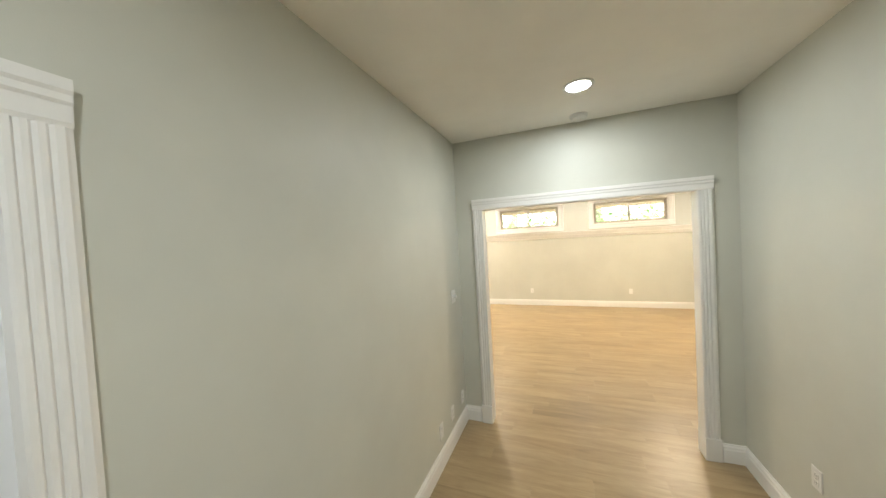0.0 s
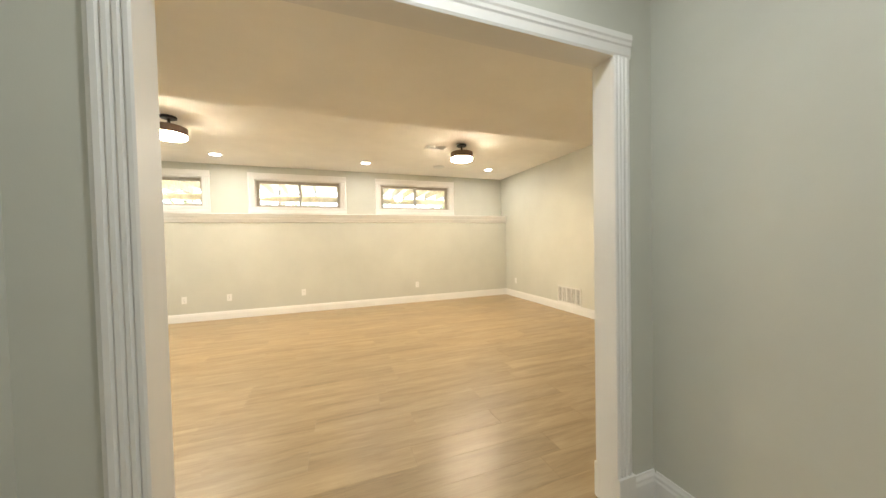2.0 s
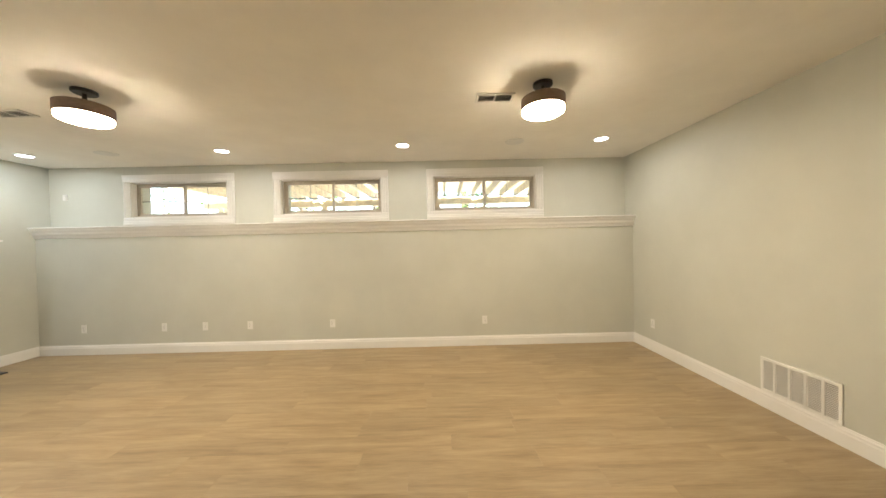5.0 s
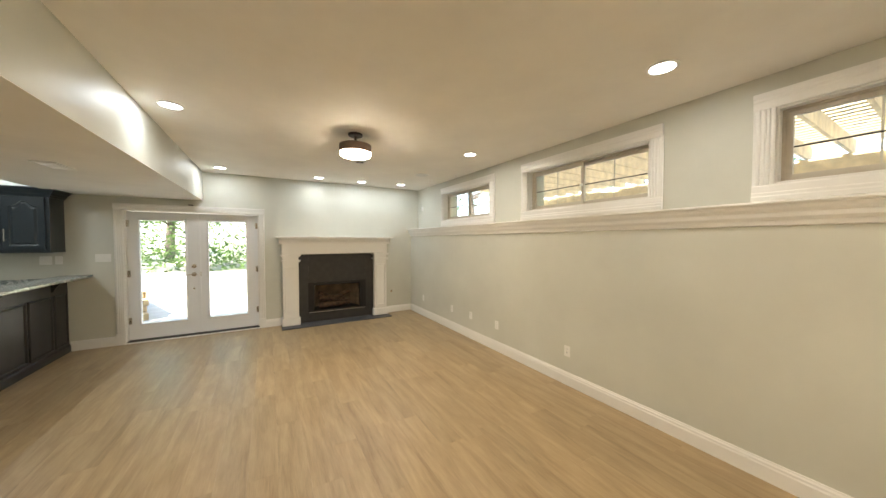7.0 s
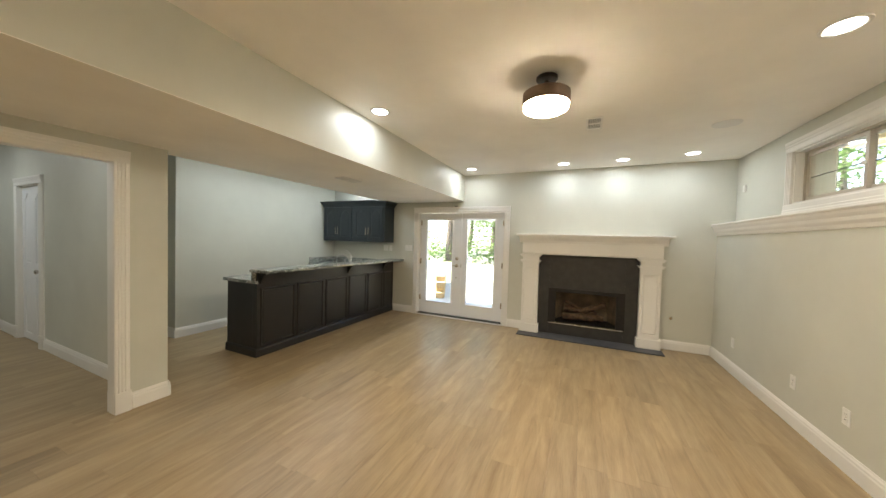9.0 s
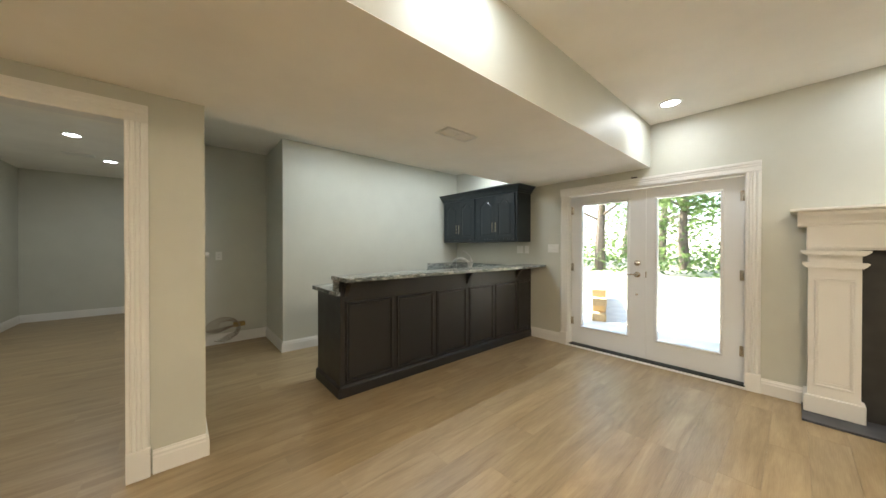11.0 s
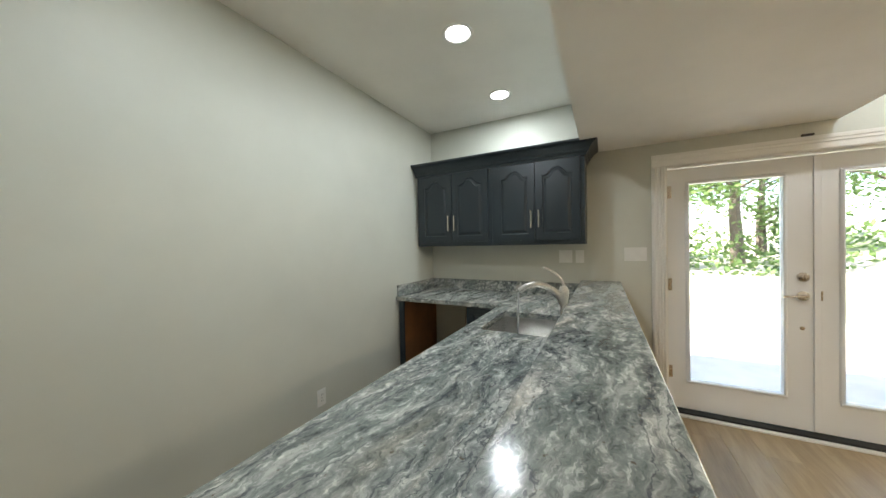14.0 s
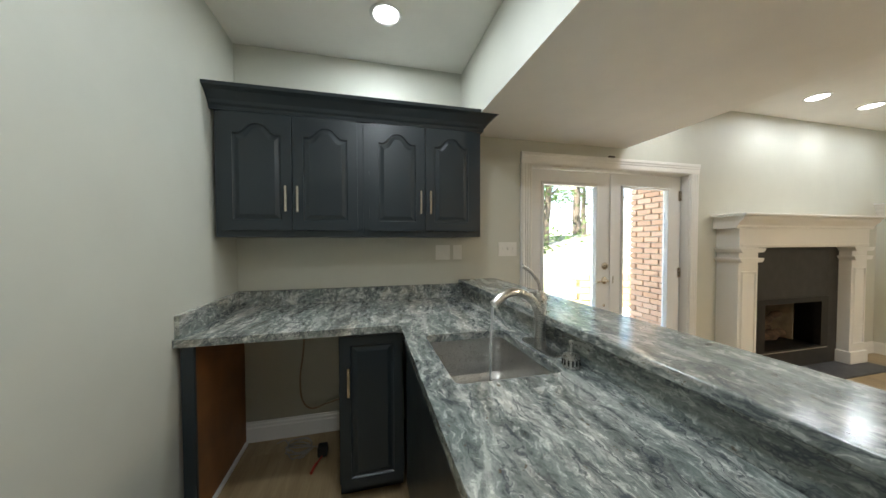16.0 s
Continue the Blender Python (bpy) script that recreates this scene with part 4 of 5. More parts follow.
def switch(at, out, gangs, label, kind="rocker", width=None):
    f = wall_frame(at, out)
    ob = thing("light_switch", label, "switch", at, "wall switches")
    w = width or 0.036 + 0.023 * (gangs - 1)
    part("cover_plate", slab(f, -w, w, -0.058, 0.058, 0, 0.006, 0.002), PLATE, ob)
    for g in range(gangs):
        c = (g - (gangs - 1) / 2) * 0.046
        if kind == "rocker":
            part("rocker", slab(f, c - 0.016, c + 0.016, -0.033, 0.033, 0.006, 0.010, 0.002), PLATE, ob)
        elif kind == "toggle":
            part("toggle", slab(f, c - 0.005, c + 0.005, -0.006, 0.014, 0.006, 0.016, 0.002), PLATE, ob)
        else:
            part("knob", lathe(bmesh.new(), [(0.018, 0.006), (0.017, 0.03), (0.014, 0.034)], f(c, 0, 0), 20, out), PLATE, ob, "round dimmer knob", True)
    return ob


for x in (1.571, -0.613, -1.79, -2.43, -3.01, -4.15):
    outlet((x, NL, 0.367), (0, -1, 0))
outlet((E, 7.61, 0.36), (-1, 0, 0))
outlet((E, 4.872, 0.368), (-1, 0, 0))
outlet((-3.18, RY, 0.38), (0, 1, 0), "white double power outlet on the wall beside the bar")
outlet((-1.18, AY, 1.21), (0, 1, 0), "white power outlet high on the niche wall")
outlet((AX, 2.0, 0.42), (-1, 0, 0))
outlet((HW, 2.14, 0.28), (1, 0, 0))
outlet((HW, 2.40, 0.28), (1, 0, 0))
outlet((HW, 2.68, 0.28), (1, 0, 0))
outlet((HE, 2.13, 0.41), (-1, 0, 0))
switch((HW, 2.585, 1.26), (1, 0, 0), 1, "white dimmer switch with a round knob beside the opening", "dimmer", 0.045)
switch((AX, 2.63, 1.277), (-1, 0, 0), 2, "white double dimmer switch on the alcove wall", "dimmer")
switch((E, 4.065, 1.285), (-1, 0, 0), 2, "white double toggle switch plate by the side opening", "toggle")
switch((W, 3.10, 1.316), (1, 0, 0), 3, "white triple switch plate beside the garden doors", "toggle")
switch((W, 2.544, 1.296), (1, 0, 0), 2, "white double plate with outlet above the counter", "toggle", 0.058)
switch((W, 2.665, 1.296), (1, 0, 0), 1, "white single switch plate above the counter", "rocker")
f = wall_frame((-4.55, NU, 2.27), (0, -1, 0))
ob = thing("wall_sensor", "small white sensor plate high in the corner", "sensor", (-4.55, NU, 2.27))
part("housing", slab(f, -0.03, 0.03, -0.045, 0.045, 0, 0.022, 0.006), PLATE, ob)
ob = thing("gas_valve", "small round gas key valve in the wall", "valve", (W, 7.53, 0.46))
part("escutcheon", lathe(bmesh.new(), [(0.024, 0), (0.022, 0.006), (0.012, 0.009)], (W, 7.53, 0.46), 20, (1, 0, 0)), NICKEL, ob, "", True)
part("stem", lathe(bmesh.new(), [(0.007, 0.008), (0.007, 0.02), (0.005, 0.022)], (W, 7.53, 0.46), 12, (1, 0, 0)), BRASS, ob, "", True)
ob = thing("door_chime_sensor", "tiny dark contact above the garden doors", "sensor", (W, 4.12, 2.14))
part("housing", box(W, W + 0.02, 4.09, 4.15, 2.135, 2.150, 0.003), BRONZE, ob)

# ---- low return-air grilles in the east wall, and one high up ----
def wall_grille(y0, y1, z0, z1, slats, vertical, label):
    ob = thing("wall_grille", label, "vent", (E, (y0 + y1) / 2, z0), "return air grilles")
    x1, x0 = E, E - 0.012
    fm = bmesh.new()
    for a, b2, c, d in ((y0, y1, z0, z0 + 0.02), (y0, y1, z1 - 0.02, z1), (y0, y0 + 0.02, z0 + 0.02, z1 - 0.02), (y1 - 0.02, y1, z0 + 0.02, z1 - 0.02)):
        bx(fm, x0, x1, a, b2, c, d)
    part("frame", fm, PLATE, ob)
    # no duct is built: this flat sheet's grey stands for the shade inside
    part("backing", box(E - 0.002, E + 0.001, y0 + 0.02, y1 - 0.02, z0 + 0.02, z1 - 0.02), WIRE, ob, "flat grey sheet coloured as the shade behind the slats")
    n = 26 if not vertical else 20
    for i in range(n):
        z = z0 + 0.024 + (z1 - z0 - 0.048) * i / (n - 1)
        part("slat", box(E - 0.010, E - 0.002, y0 + 0.02, y1 - 0.02, z - 0.003, z + 0.001), PLATE, ob)
    for i in range(1, slats):
        if vertical:
            y = y0 + (y1 - y0) * i / slats
            part("mullion", box(x0, x1 - 0.001, y - 0.009, y + 0.009, z0 + 0.02, z1 - 0.02), PLATE, ob)
        else:
            z = z0 + (z1 - z0) * i / slats
            part("mullion", box(x0, x1 - 0.001, y0 + 0.02, y1 - 0.02, z - 0.008, z + 0.008), PLATE, ob)


wall_grille(5.71, 6.25, 0.142, 0.43, 5, True, "white return air grille with five panels low on the wall")
wall_grille(4.917, 5.304, 0.142, 0.455, 2, False, "white two part return air grille low on the wall")
wall_grille(4.517, 4.90, 2.306, 2.59, 2, False, "white air grille high on the wall beside the beam")

# ---- ceiling fixtures ----
def lamp_under(at, watts, size, col, spread):
    la = bpy.data.lights.new("lamp", "AREA")
    la.shape, la.size, la.energy, la.color, la.spread = "DISK", size, watts, col, radians(spread)
    ob = new("lamp_light", la)
    ob.location = at
    return ob


def downlight(x, y, z, watts, cool=False, tint=None):
    ob = thing("recessed_light", "round white recessed ceiling light, switched on", "ceiling light", (x, y, z), "recessed lights")
    part("trim_ring", lathe(bmesh.new(), [(0.070, z), (0.095, z), (0.093, z - 0.006), (0.080, z - 0.009), (0.072, z - 0.004)], (x, y, 0), 36), PLATE, ob, "", True)
    part("lens", lathe(bmesh.new(), [(0.073, z - 0.001), (0.073, z - 0.004), (0.02, z - 0.006)], (x, y, 0), 36), LENSC if cool else LENS, ob, "glowing lens")
    lamp_under((x, y, z - 0.012), watts, 0.13, tint or ((0.90, 0.96, 1.0) if cool else (1.0, 0.94, 0.85)), 180)


for x, y in ((-1.777, 7.526), (0.518, 7.453), (2.945, 7.355)):
    downlight(x, y, C, RECESS * 0.6)
for x, y in ((-4.289, 7.56), (-4.38, 6.79), (-4.38, 6.01), (-4.31, 4.567), (-1.82, 4.502)):
    downlight(x, y, C, RECESS * 0.5, True)
for x, y in ((-2.366, 2.055), (-3.419, 2.089), (-4.284, 2.084)):
    downlight(x, y, C, RECESS * 0.95, True, (0.86, 0.95, 1.0))
for x, y, k in ((0.283, 2.127, 0.76), (0.22, -0.45, 0.95), (0.06, -1.87, 0.4)):
    downlight(x, y, C, RECESS * k, True, (0.93, 0.985, 1.0))


def drum_lamp(x, y, r):
    ob = thing("drum_light", "semi flush drum ceiling light with a brown shade, switched on", "ceiling light", (x, y, C), "drum ceiling lights")
    part("canopy", lathe(bmesh.new(), [(0.075, C), (0.075, C - 0.018), (0.068, C - 0.024), (0.02, C - 0.026)], (x, y, 0), 36), BRONZE, ob, "dark bronze canopy", True)
    part("stem", lathe(bmesh.new(), [(0.014, C - 0.024), (0.014, C - 0.112), (0.03, C - 0.118)], (x, y, 0), 20), BRONZE, ob, "", True)
    t = C - 0.115
    part("shade", lathe(bmesh.new(), [(0.02, t), (r - 0.006, t), (r, t - 0.004), (r, t - 0.085), (r - 0.004, t - 0.087), (r - 0.006, t - 0.08), (r - 0.008, t - 0.012), (0.02, t - 0.010)], (x, y, 0), 56), SHADE, ob, "brown metal drum shade", True)
    part("diffuser", lathe(bmesh.new(), [(r - 0.010, t - 0.07), (r - 0.010, t - 0.112), (r - 0.026, t - 0.122), (0.05, t - 0.124)], (x, y, 0), 56), DRUM, ob, "glowing white diffuser", True)
    lamp_under((x, y, t - 0.128), DRUMW, 2 * r - 0.06, (1.0, 0.83, 0.61), 180)


drum_lamp(-1.753, 6.02, 0.166)
drum_lamp(1.79, 6.037, 0.166)


def ceiling_vent(x, y, z, lx, ly, label, n=7):
    ob = thing("ceiling_vent", label, "vent", (x, y, z), "ceiling vents")
    fm = bmesh.new()
    for a, b2, c, d in ((-lx, lx, -ly, -ly + 0.02), (-lx, lx, ly - 0.02, ly), (-lx, -lx + 0.02, -ly + 0.02, ly - 0.02), (lx - 0.02, lx, -ly + 0.02, ly - 0.02), (-0.006, 0.006, -ly + 0.02, ly - 0.02)):
        bx(fm, x + a, x + b2, y + c, y + d, z - 0.012, z)
    part("frame", fm, PLATE, ob)
    # flat sheet over solid ceiling, its black painting the darkness of a duct
    part("backing", box(x - lx + 0.02, x + lx - 0.02, y - ly + 0.02, y + ly - 0.02, z - 0.002, z + 0.001), SOOT, ob, "flat black sheet coloured as the shade in the duct")
    for i in range(n):
        yy = y - ly + 0.028 + (2 * ly - 0.056) * i / (n - 1)
        bm = run(bmesh.new(), (x - lx + 0.02, yy, z - 0.006), (x + lx - 0.02, yy, z - 0.006), (0, 1, 0), (0, 0, 1), [(-0.006, -0.004), (-0.005, -0.0045), (0.004, 0.003), (0.003, 0.0035)])
        part("slat", bm, PLATE, ob)


ceiling_vent(1.45, 6.247, C, 0.16, 0.075, "white ceiling air register")
ceiling_vent(-2.797, 6.366, C, 0.16, 0.075, "white ceiling air register")
ceiling_vent(-2.442, 3.588, SB, 0.16, 0.075, "white air register under the beam")
ceiling_vent(0.35, -1.6, C, 0.16, 0.075, "white ceiling air register in the hall")
for x, y in ((1.897, 7.389), (-3.23, 7.533)):
    ob = thing("ceiling_speaker", "flat round white in-ceiling speaker grille", "speaker", (x, y, C), "ceiling speakers")
    part("rim", lathe(bmesh.new(), [(0.098, C), (0.115, C), (0.113, C - 0.006), (0.100, C - 0.008)], (x, y, 0), 40), PLATE, ob, "", True)
    part("grille", lathe(bmesh.new(), [(0.101, C - 0.001), (0.101, C - 0.005), (0.05, C - 0.007)], (x, y, 0), 40), CEIL, ob, "", True)
ob = thing("smoke_detector", "round white smoke detector on the hall ceiling", "smoke detector", (0.31, 2.66, C))
part("base", lathe(bmesh.new(), [(0.068, C), (0.068, C - 0.010), (0.064, C - 0.012)], (0.31, 2.66, 0), 32), PLATE, ob, "", True)
part("cover", lathe(bmesh.new(), [(0.062, C - 0.011), (0.058, C - 0.030), (0.045, C - 0.038), (0.02, C - 0.040)], (0.31, 2.66, 0), 32), PLATE, ob, "", True)

# ---- niche: coil of cable through a wall bracket ----
cc = thing("cable_coil", "loose coil of tan cables hanging from a brass wall bracket", "cable", (-1.41, AY + 0.03, 0.25))
part("bracket", box(-1.48, -1.34, AY + 0.002, AY + 0.05, 0.215, 0.275, 0.004), BRASS, cc, "dull brass low voltage bracket")
rnd = random.Random(11)
for i in range(6):
    r = 0.10 + 0.014 * i
    pts = []
    for k in range(19):
        a = radians(-30 + 300 * k / 18 + 6 * i)
        pts.append((-1.27 + r * 1.15 * math.cos(a) + 0.01 * i, AY + 0.028 + 0.012 * i + 0.008 * math.sin(k * 0.9 + i), max(0.012, 0.21 + r * 0.95 * math.sin(a))))
    pts = [(-1.41, AY + 0.045, 0.25)] + pts
    part("cable", tube(bmesh.new(), curve_pts(pts, 3), 0.0035, 6), CABLE if i % 2 else WIRE, cc, "", True)

# ---- hall: closed door in its west wall, newel post ----
def flat_door(name, plane, out, y0, y1, z1, label, handle_y):
    ob = thing(name, label, "door", (plane, (y0 + y1) / 2, 0), "", "structure")

    def tw(a, b, d):
        return (plane + out * (-0.03 - d), a, b)
    ym = (y0 + y1) / 2
    part("slab", box(*sorted((plane - out * 0.052, plane - out * 0.075)), y0, y1, 0.008, z1), DOORW, ob)
    for a0, a1 in ((y0, ym), (ym, y1)):
        panel_door("upper_panel", ob, DOORW, tw, a0, a1, 0.95, z1, 0.07, 0.085)
        panel_door("lower_panel", ob, DOORW, tw, a0, a1, 0.008, 0.95, 0.0, 0.085)
    kb = lathe(bmesh.new(), [(0.03, 0), (0.028, 0.008), (0.011, 0.012), (0.011, 0.035), (0.026, 0.045), (0.028, 0.06), (0.018, 0.07)], (plane - out * 0.03, handle_y, 0.95), 20, (out, 0, 0))
    part("door_knob", kb, NICKEL, ob, "satin nickel door knob", True)
    return ob


flat_door("door_2", HW, 1, -0.60, 0.20, 2.04, "white moulded panel door, closed", 0.13)
jb = bmesh.new()
bx(jb, AX, HW, 0.20, 0.22, 0, 2.06)
bx(jb, AX, HW, -0.62, -0.60, 0, 2.06)
bx(jb, AX, HW, -0.60, 0.20, 2.04, 2.06)
solid("trim_jamb", jb, TRIM, "white painted jamb of the hall door", "jamb", "structure")
casing("trim_hall_door", "x", HW, 1, -0.60, 0.20, 0, 2.05, "white casing round the hall door", True)
nw = thing("newel_post", "black turned stair newel post on a white base block", "newel", (1.12, -0.72, 0))
part("base_block", box(1.04, 1.20, -0.80, -0.64, 0, 0.17, 0.008), TRIM, nw, "white painted base block")
bm = bx(bmesh.new(), 1.075, 1.165, -0.765, -0.675, 0.17, 0.42)
lathe(bm, [(0.044, 0.42), (0.030, 0.44), (0.026, 0.47), (0.036, 0.50), (0.040, 0.60), (0.030, 0.78), (0.026, 0.84), (0.040, 0.86), (0.030, 0.885)], (1.12, -0.72, 0), 24)
bx(bm, 1.075, 1.165, -0.765, -0.675, 0.885, 1.06)
part("shaft", bm, RUBBER, nw)
part("cap", box(1.065, 1.175, -0.775, -0.665, 1.06, 1.09, 0.01), RUBBER, nw)

# ---- side room beyond the east opening ----
wall("wall_side_far", (7.40, 7.52, 1.6, 4.62, 0, C), (7.40, 7.52, 5.42, 8.5, 0, C), (7.40, 7.52, 4.62, 5.42, 2.06, C))
wall("wall_side_south", (E + 0.15, 7.40, 1.48, 1.60, 0, C))
wall("wall_side_north", (E + 0.15, 7.40, 8.0, 8.12, 0, C))
wall("wall_side_west", (E, E + 0.15, 1.48, OS, 0, C))
solid("ceiling_side", box(E + 0.15, 7.52, 1.48, 8.5, C, C + 0.25), CEIL, "flat cream white painted ceiling", "ceiling", "structure")
solid("floor_side", box(E + 0.01, 7.52, 1.48, 8.5, -0.1, -0.004), CARPET, "grey brown carpet of the side room", "floor", "structure")
flat_door("door_3", 7.40, -1, 4.64, 5.40, 2.04, "white six panel door, closed", 4.74)
jb = bmesh.new()
bx(jb, 7.40, 7.52, 5.40, 5.42, 0, 2.06)
bx(jb, 7.40, 7.52, 4.62, 4.64, 0, 2.06)
bx(jb, 7.40, 7.52, 4.64, 5.40, 2.04, 2.06)
bx(jb, 7.50, 7.52, 4.62, 5.42, 0, 2.06)
solid("trim_jamb", jb, TRIM, "white painted jamb of the far door", "jamb", "structure")
casing("trim_far_door", "x", 7.40, -1, 4.63, 5.41, 0, 2.05, "white casing round the far door", False)
bmt = bmesh.new()
skirting((7.40, 4.52), (7.40, 1.6), (-1, 0))
skirting((E + 0.15, 1.6), (7.40, 1.6), (0, 1))
solid("baseboard_side", bmt, TRIM, "white painted baseboard with a moulded top edge", "baseboard", "structure")
switch((7.40, 4.40, 1.22), (-1, 0, 0), 1, "white switch plate on the side room wall", "rocker")
outlet((7.40, 4.15, 0.38), (-1, 0, 0))

# ---- outdoors ----
rnd = random.Random(3)
gx = [-400, -120, -60, -35, -24, -18, -14, -11, -9, -7.5, -6.2, -5.6, W - T - 0.02, E + 0.17, 7.6, 12, 30, 120, 400]
gy = [-400, -120, -40, -15, -5, HS - 0.14, 2, 5, 7.6, NU + 0.31, NU + 0.34, 9.5, 11, 14, 20, 40, 120, 400]


def ground_z(x, y):
    if -5.02 < x < 7.7 and HS - 0.2 < y < NU + 0.32:
        return -0.16
    base = -0.07 + (0.05 * max(0, -x - 9) ** 0.9 if x < -9 else 0)
    bank = 1.72 * min(1, max(0, (y - (NU + 0.3)) / (0.03 if x > -5.1 else 4.5)))
    return max(base, bank) if y > NU + 0.3 else base


bm = bmesh.new()
grid = [[bm.verts.new((x, y, ground_z(x, y))) for x in gx] for y in gy]
for j in range(len(gy) - 1):
    for i in range(len(gx) - 1):
        bm.faces.new([grid[j][i], grid[j][i + 1], grid[j + 1][i + 1], grid[j + 1][i]])
solid("ground", bm, GROUND, "pale sunlit bare yard with patches of grass", "ground", "structure")
solid("patio", box(-9.5, W - T - 0.04, 1.2, 7.9, -0.14, -0.03, 0.01), plain("pale_concrete", (0.55, 0.52, 0.46), 0.85, 0, 0.1, 4), "pale concrete patio slab in bright sun", "patio", "structure")


def garden_wall(name, p0, p1, rows, label):
    """A low dry wall of tan blocks, every block a part."""
    ob = thing(name, label, "garden wall", (*p0, -0.05))
    d = Vector((p1[0] - p0[0], p1[1] - p0[1], 0))
    ln = d.length
    a = math.atan2(d.y, d.x)
    me = mesh_of("block", box(-0.195, 0.195, -0.12, 0.12, 0, 0.138, 0.012, 1), BLOCK)
    for r in range(rows):
        k = 0
        while 0.2 + 0.4 * k + (0.2 if r % 2 else 0) < ln:
            s = 0.2 + 0.4 * k + (0.2 if r % 2 else 0)
            c = new("block", me)
            c.parent = ob
            c.location = (math.cos(a) * s, math.sin(a) * s, 0.02 + r * 0.142)
            c.rotation_euler = (0, 0, a + rnd.uniform(-0.03, 0.03))
            k += 1


garden_wall("garden_wall", (-6.6, 3.0), (-9.2, 1.9), 4, "low dry stacked wall of tan garden blocks")
garden_wall("garden_wall", (-8.2, 6.2), (-7.2, 9.4), 5, "low dry stacked wall of tan garden blocks")

# added reflector: a pale pad that throws daylight up onto the deck's underside
solid("gravel_pad", box(-5.5, 4.6, NU + 0.36, 13.5, 1.66, 1.745), plain("pale_bounce_pad", (0.58, 0.55, 0.47), 0.9, 0, 0.2, 25), "pale pad added under the deck to bounce light up", "gravel", "structure")

# chimney breast outside the fireplace, its south face laid in single bricks
ch = thing("chimney", "orange brick chimney breast outside the house wall", "chimney", (-5.3, 6.4, -0.16))
CHX0, CHX1, CHY0, CHY1 = -5.75, W - T - 0.002, 5.33, 7.6
core = bmesh.new()
bx(core, CHX0 + 0.012, W - 0.46, CHY0 + 0.012, CHY1, -0.16, 3.6)
bx(core, W - 0.46, CHX1, CHY0 + 0.012, FY0 - 0.06, -0.16, 3.6)
bx(core, W - 0.46, CHX1, FY1 + 0.06, CHY1, -0.16, 3.6)
bx(core, W - 0.46, CHX1, FY0 - 0.06, FY1 + 0.06, FZ1 + 0.06, 3.6)
part("core", core, MORTAR, ch)
me = mesh_of("brick", box(-0.097, 0.097, -0.016, 0.03, -0.0285, 0.0285, 0.003, 1), BRICK)
mh = mesh_of("brick", box(-0.044, 0.044, -0.016, 0.03, -0.0285, 0.0285, 0.003, 1), BRICK)
row = 0
z = -0.1
base = OFFSET[ch.name]
while z < 2.6:
    x = CHX0 + 0.1 - (0.105 if row % 2 else 0)
    while x < CHX1 - 0.03:
        half = x < CHX0 + 0.05
        xx = CHX0 + 0.047 if half else x
        if xx + (0.044 if half else 0.097) < CHX1:
            o = new("brick", mh if half else me)
            o.parent = ch
            o.location = Vector((xx, CHY0 + rnd.uniform(-0.002, 0.002), z)) - base
        x += 0.206
    z += 0.068
    row += 1

# deck over the north windows: joists, beam, boards, posts
dk = thing("deck", "raised yellow pine deck with open joists above the windows", "deck", (-0.6, 10.4, 1.72))
bm0 = mesh_of("joist", box(-0.02, 0.02, NU + 0.32 - 10.4, 12.5 - 10.4, 2.80 - 1.72, 2.99 - 1.72), DECK)
for i in range(24):
    o = new("joist", bm0)
    o.parent = dk
    o.location = (-4.6 + i * 0.406 + 0.6, 0, 0)
bm1 = mesh_of("board", box(-5.2, 5.2, -0.056, 0.056, 2.992 - 1.72, 3.02 - 1.72), DECK)
for i in range(27):
    o = new("board", bm1)
    o.parent = dk
    o.location = (0, NU + 0.42 - 10.4 + i * 0.15, 0)
part("beam", box(-5.7, 4.6, 12.3, 12.4, 2.60, 2.80), DECK, dk)
for x in (-5.2, -2.3, 0.9, 3.9):
    part("post", box(x - 0.07, x + 0.07, 12.28, 12.42, 1.70, 2.60), DECK, dk)

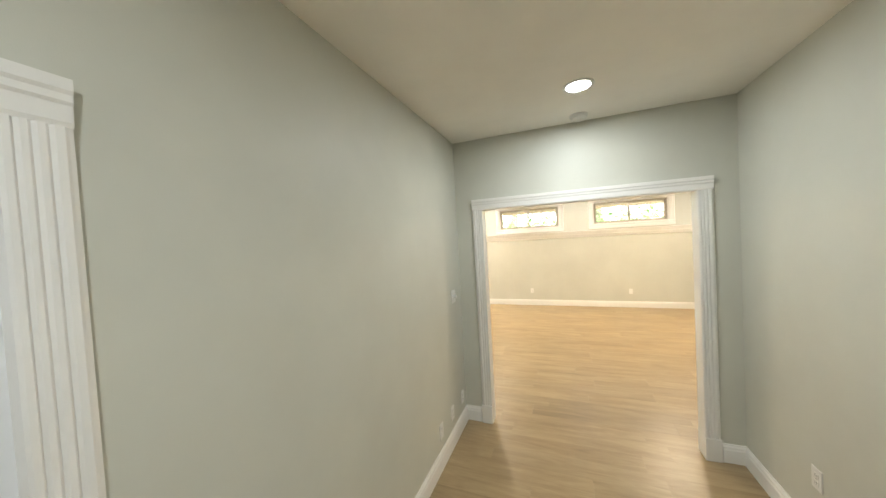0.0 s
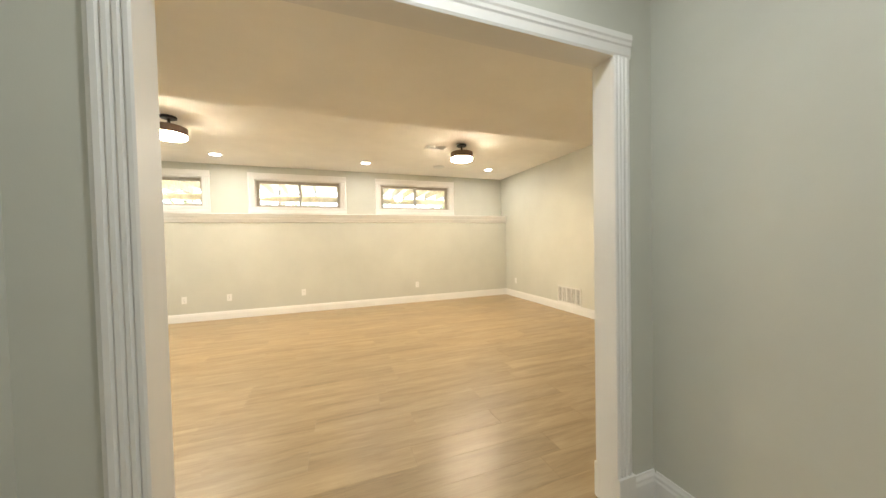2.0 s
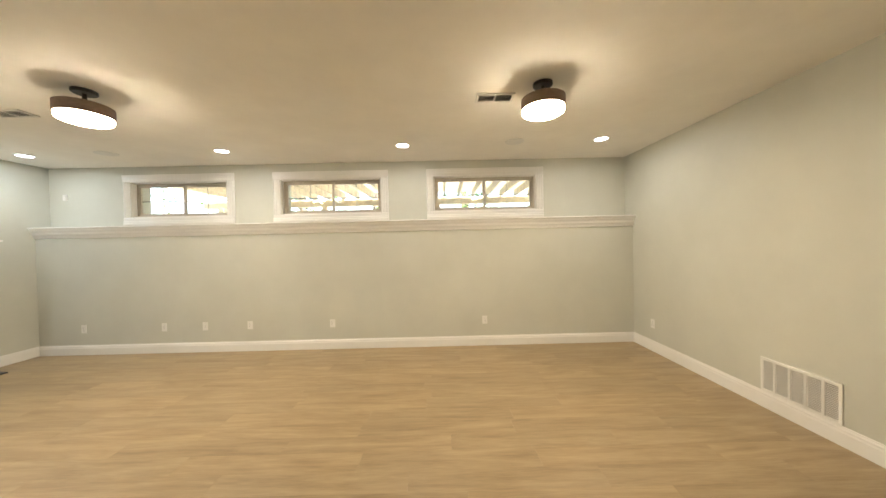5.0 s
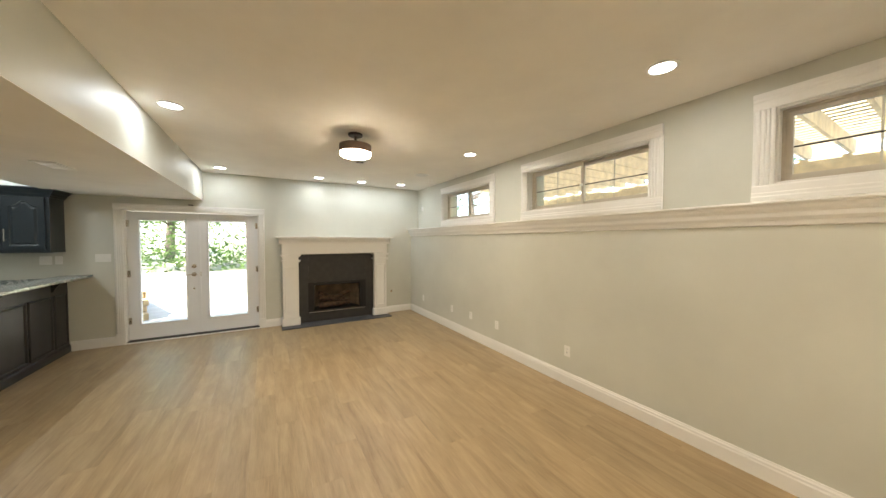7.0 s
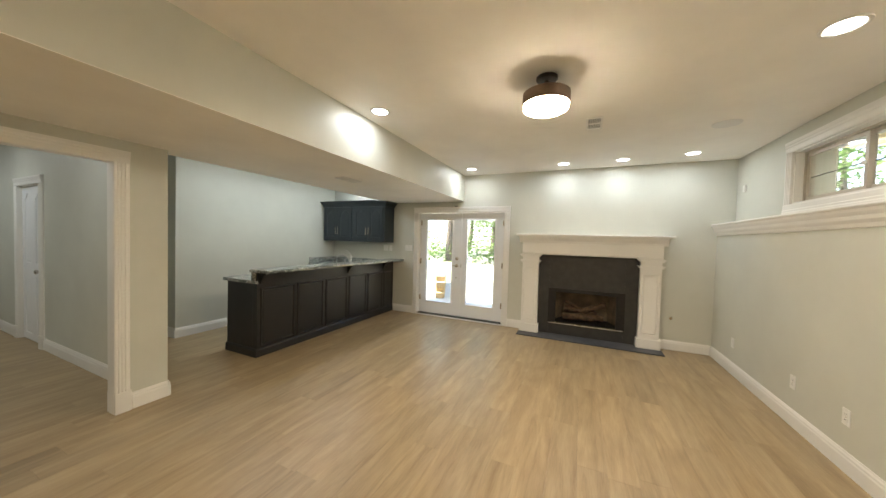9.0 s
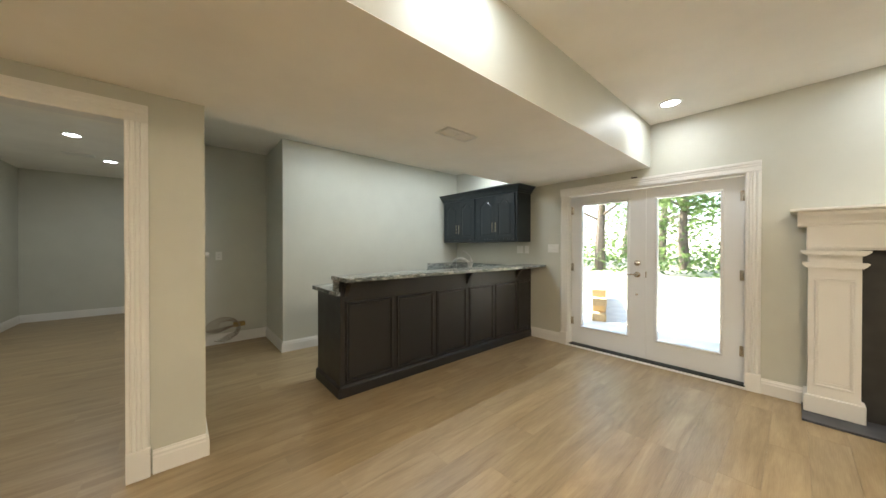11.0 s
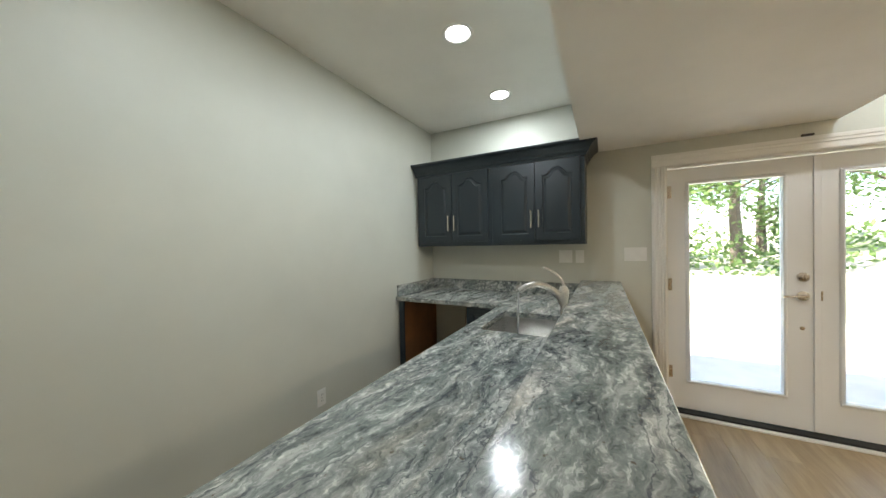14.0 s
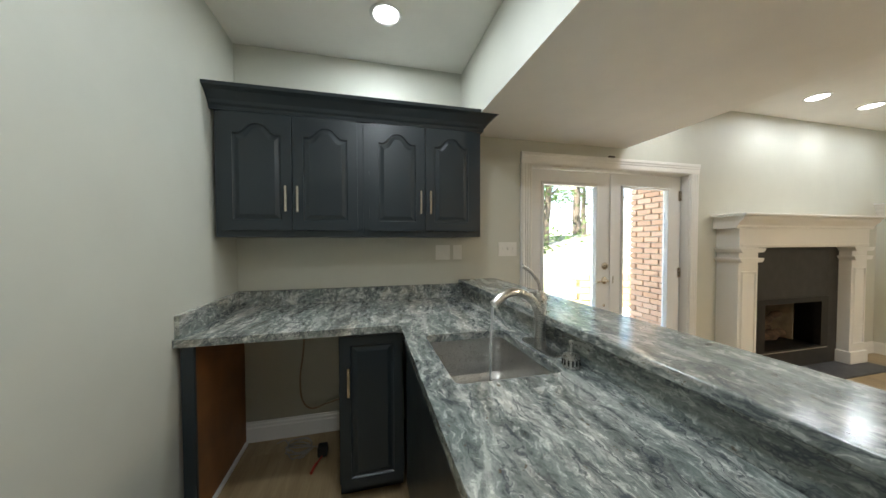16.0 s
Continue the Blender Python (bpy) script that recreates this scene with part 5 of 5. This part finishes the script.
# trees: trunk, limbs and a crown of many leaves
def tree(x, y, h, seed, spread=2.6, n=2600):
    r = random.Random(seed)
    z0 = ground_z(x, y) - 0.05
    ob = thing("tree", "tall leafy green tree at the edge of the yard", "tree", (x, y, z0), "trees behind the yard")
    bm = bmesh.new()
    lean = (r.uniform(-0.4, 0.4), r.uniform(-0.4, 0.4))
    trunk = [(x + lean[0] * k / 6 + r.uniform(-0.06, 0.06), y + lean[1] * k / 6 + r.uniform(-0.06, 0.06), z0 + h * 0.8 * k / 6) for k in range(7)]
    rad = 0.10 + 0.018 * h
    tube(bm, trunk, [rad * (1 - 0.13 * k) for k in range(7)], 9)
    tips = []
    for k in range(16):
        p = Vector(trunk[1]).lerp(Vector(trunk[6]), 0.1 + 0.9 * r.random())
        a, l = r.uniform(0, 6.3), r.uniform(0.5, 1.0) * spread
        q = p + Vector((math.cos(a) * l, math.sin(a) * l, r.uniform(-0.1, 0.9) * l * 0.6))
        m = p.lerp(q, 0.5) + Vector((0, 0, 0.12 * l))
        tube(bm, [p, m, q], [rad * 0.28, rad * 0.16, 0.012], 6)
        tips += [m, q, p.lerp(q, 0.8), q + Vector((r.uniform(-0.5, 0.5), r.uniform(-0.5, 0.5), r.uniform(-0.6, 0.4)))]
    part("trunk", bm, BARK, ob, "", True)
    verts, faces = [], []
    for k in range(n):
        c = Vector(r.choice(tips)) + Vector((r.gauss(0, 0.5), r.gauss(0, 0.5), r.gauss(0, 0.42)))
        s = r.uniform(0.06, 0.15)
        u = Vector((r.uniform(-1, 1), r.uniform(-1, 1), r.uniform(-0.5, 0.5))).normalized()
        v = u.orthogonal().normalized()
        i = len(verts)
        verts += [c - u * s, c + v * s * 0.5 + u * s * 0.1, c + u * s, c - v * s * 0.5 + u * s * 0.1]
        faces.append((i, i + 1, i + 2, i + 3))
    me2 = bpy.data.meshes.new("crown")
    me2.from_pydata([tuple(Vector(p) - Vector((x, y, z0))) for p in verts], [], faces)
    me2.materials.append(LEAF)
    o = new("crown", me2)
    o.parent = ob


spots = [(-17, -9), (-19, -4.5), (-16.5, -1), (-18.5, 2.0), (-17, 5.2), (-19.5, 8.0), (-17.5, 11.5), (-20, 15.5), (-23, 0), (-24, 5), (-23, 10), (-22, -7), (-15.5, -13),
         (-26, -3), (-27, 14), (-3, 22), (2.5, 24), (-8, 24), (7, 21), (-25, 20), (-15, 17)]
for i, (x, y) in enumerate(spots):
    tree(x, y, 7.5 + (i * 37 % 10) * 0.35, 100 + i, 2.3 + (i % 3) * 0.5, 3000 if i < 13 else 2200)
r = random.Random(77)
verts, faces = [], []
for k in range(26000):
    if k % 3:
        c = Vector((-15.5 - r.random() ** 1.5 * 14, r.uniform(-22, 26), 0.2 + abs(r.gauss(0, 0.9))))
    else:
        c = Vector((r.uniform(-14, 12), 19 + r.random() * 8, 1.75 + abs(r.gauss(0, 0.8))))
    c.z += 0.5 * noise.noise(c * 0.5)
    s = r.uniform(0.06, 0.17)
    u = Vector((r.uniform(-1, 1), r.uniform(-1, 1), r.uniform(-0.6, 0.8))).normalized()
    v = u.orthogonal().normalized()
    i = len(verts)
    verts += [tuple(c - u * s), tuple(c + v * s * 0.5), tuple(c + u * s), tuple(c - v * s * 0.5)]
    faces.append((i, i + 1, i + 2, i + 3))
me2 = bpy.data.meshes.new("undergrowth")
me2.from_pydata(verts, [], faces)
me2.materials.append(LEAF)
tagged(new("undergrowth", me2), "green leafy undergrowth below the trees", "bushes", "", "stuff")

# ---- floor: single planks in the large room, the rest joined ----
fl = thing("floor", "light oak vinyl plank floor running lengthwise", "floor", (0, 0, 0), "", "structure")
part("subfloor", box(W - T, E + 0.02, HS - 0.12, NU + 0.3, -0.1, -0.006), SOOT, fl)
PW, PL = 0.182, 1.22
plank = {}


def plank_mesh(length):
    key = round(length, 2)
    if key not in plank:
        g = 0.0002
        bm = bmesh.new()
        bx(bm, g, key - g, g, PW - g, -0.006, 0.0)
        top_edges = [e for e in bm.edges if all(v.co.z > -0.001 for v in e.verts)]
        bmesh.ops.bevel(bm, geom=top_edges, offset=0.0005, segments=1, affect="EDGES")
        plank[key] = mesh_of("plank", bm, OAK)
    return plank[key]


rnd = random.Random(21)
rest = bmesh.new()
y = HS
count = 0
while y < NL + 0.02:
    x = W - rnd.uniform(0.1, 1.1)
    while x < E:
        x0, x1 = max(x, W), min(x + PL, E + 0.02)
        x += PL
        if x1 - x0 < 0.04:
            continue
        x0, x1 = round(x0, 2), round(x1, 2)
        if y > 3.0 and count < 300 and y + PW < NL + 0.15:
            o = new("plank", plank_mesh(x1 - x0))
            o.parent = fl
            o.location = (x0, y, 0)
            count += 1
        elif y < 3.0 and x1 > W and (y > RY - 0.2 or x1 > RX - 0.2):
            bx(rest, x0 + 0.0002, x1 - 0.0002, y + 0.0002, y + PW - 0.0002, -0.006, 0.0)
    y += PW
tagged(part("planking", rest, OAK, fl), kind="stuff")
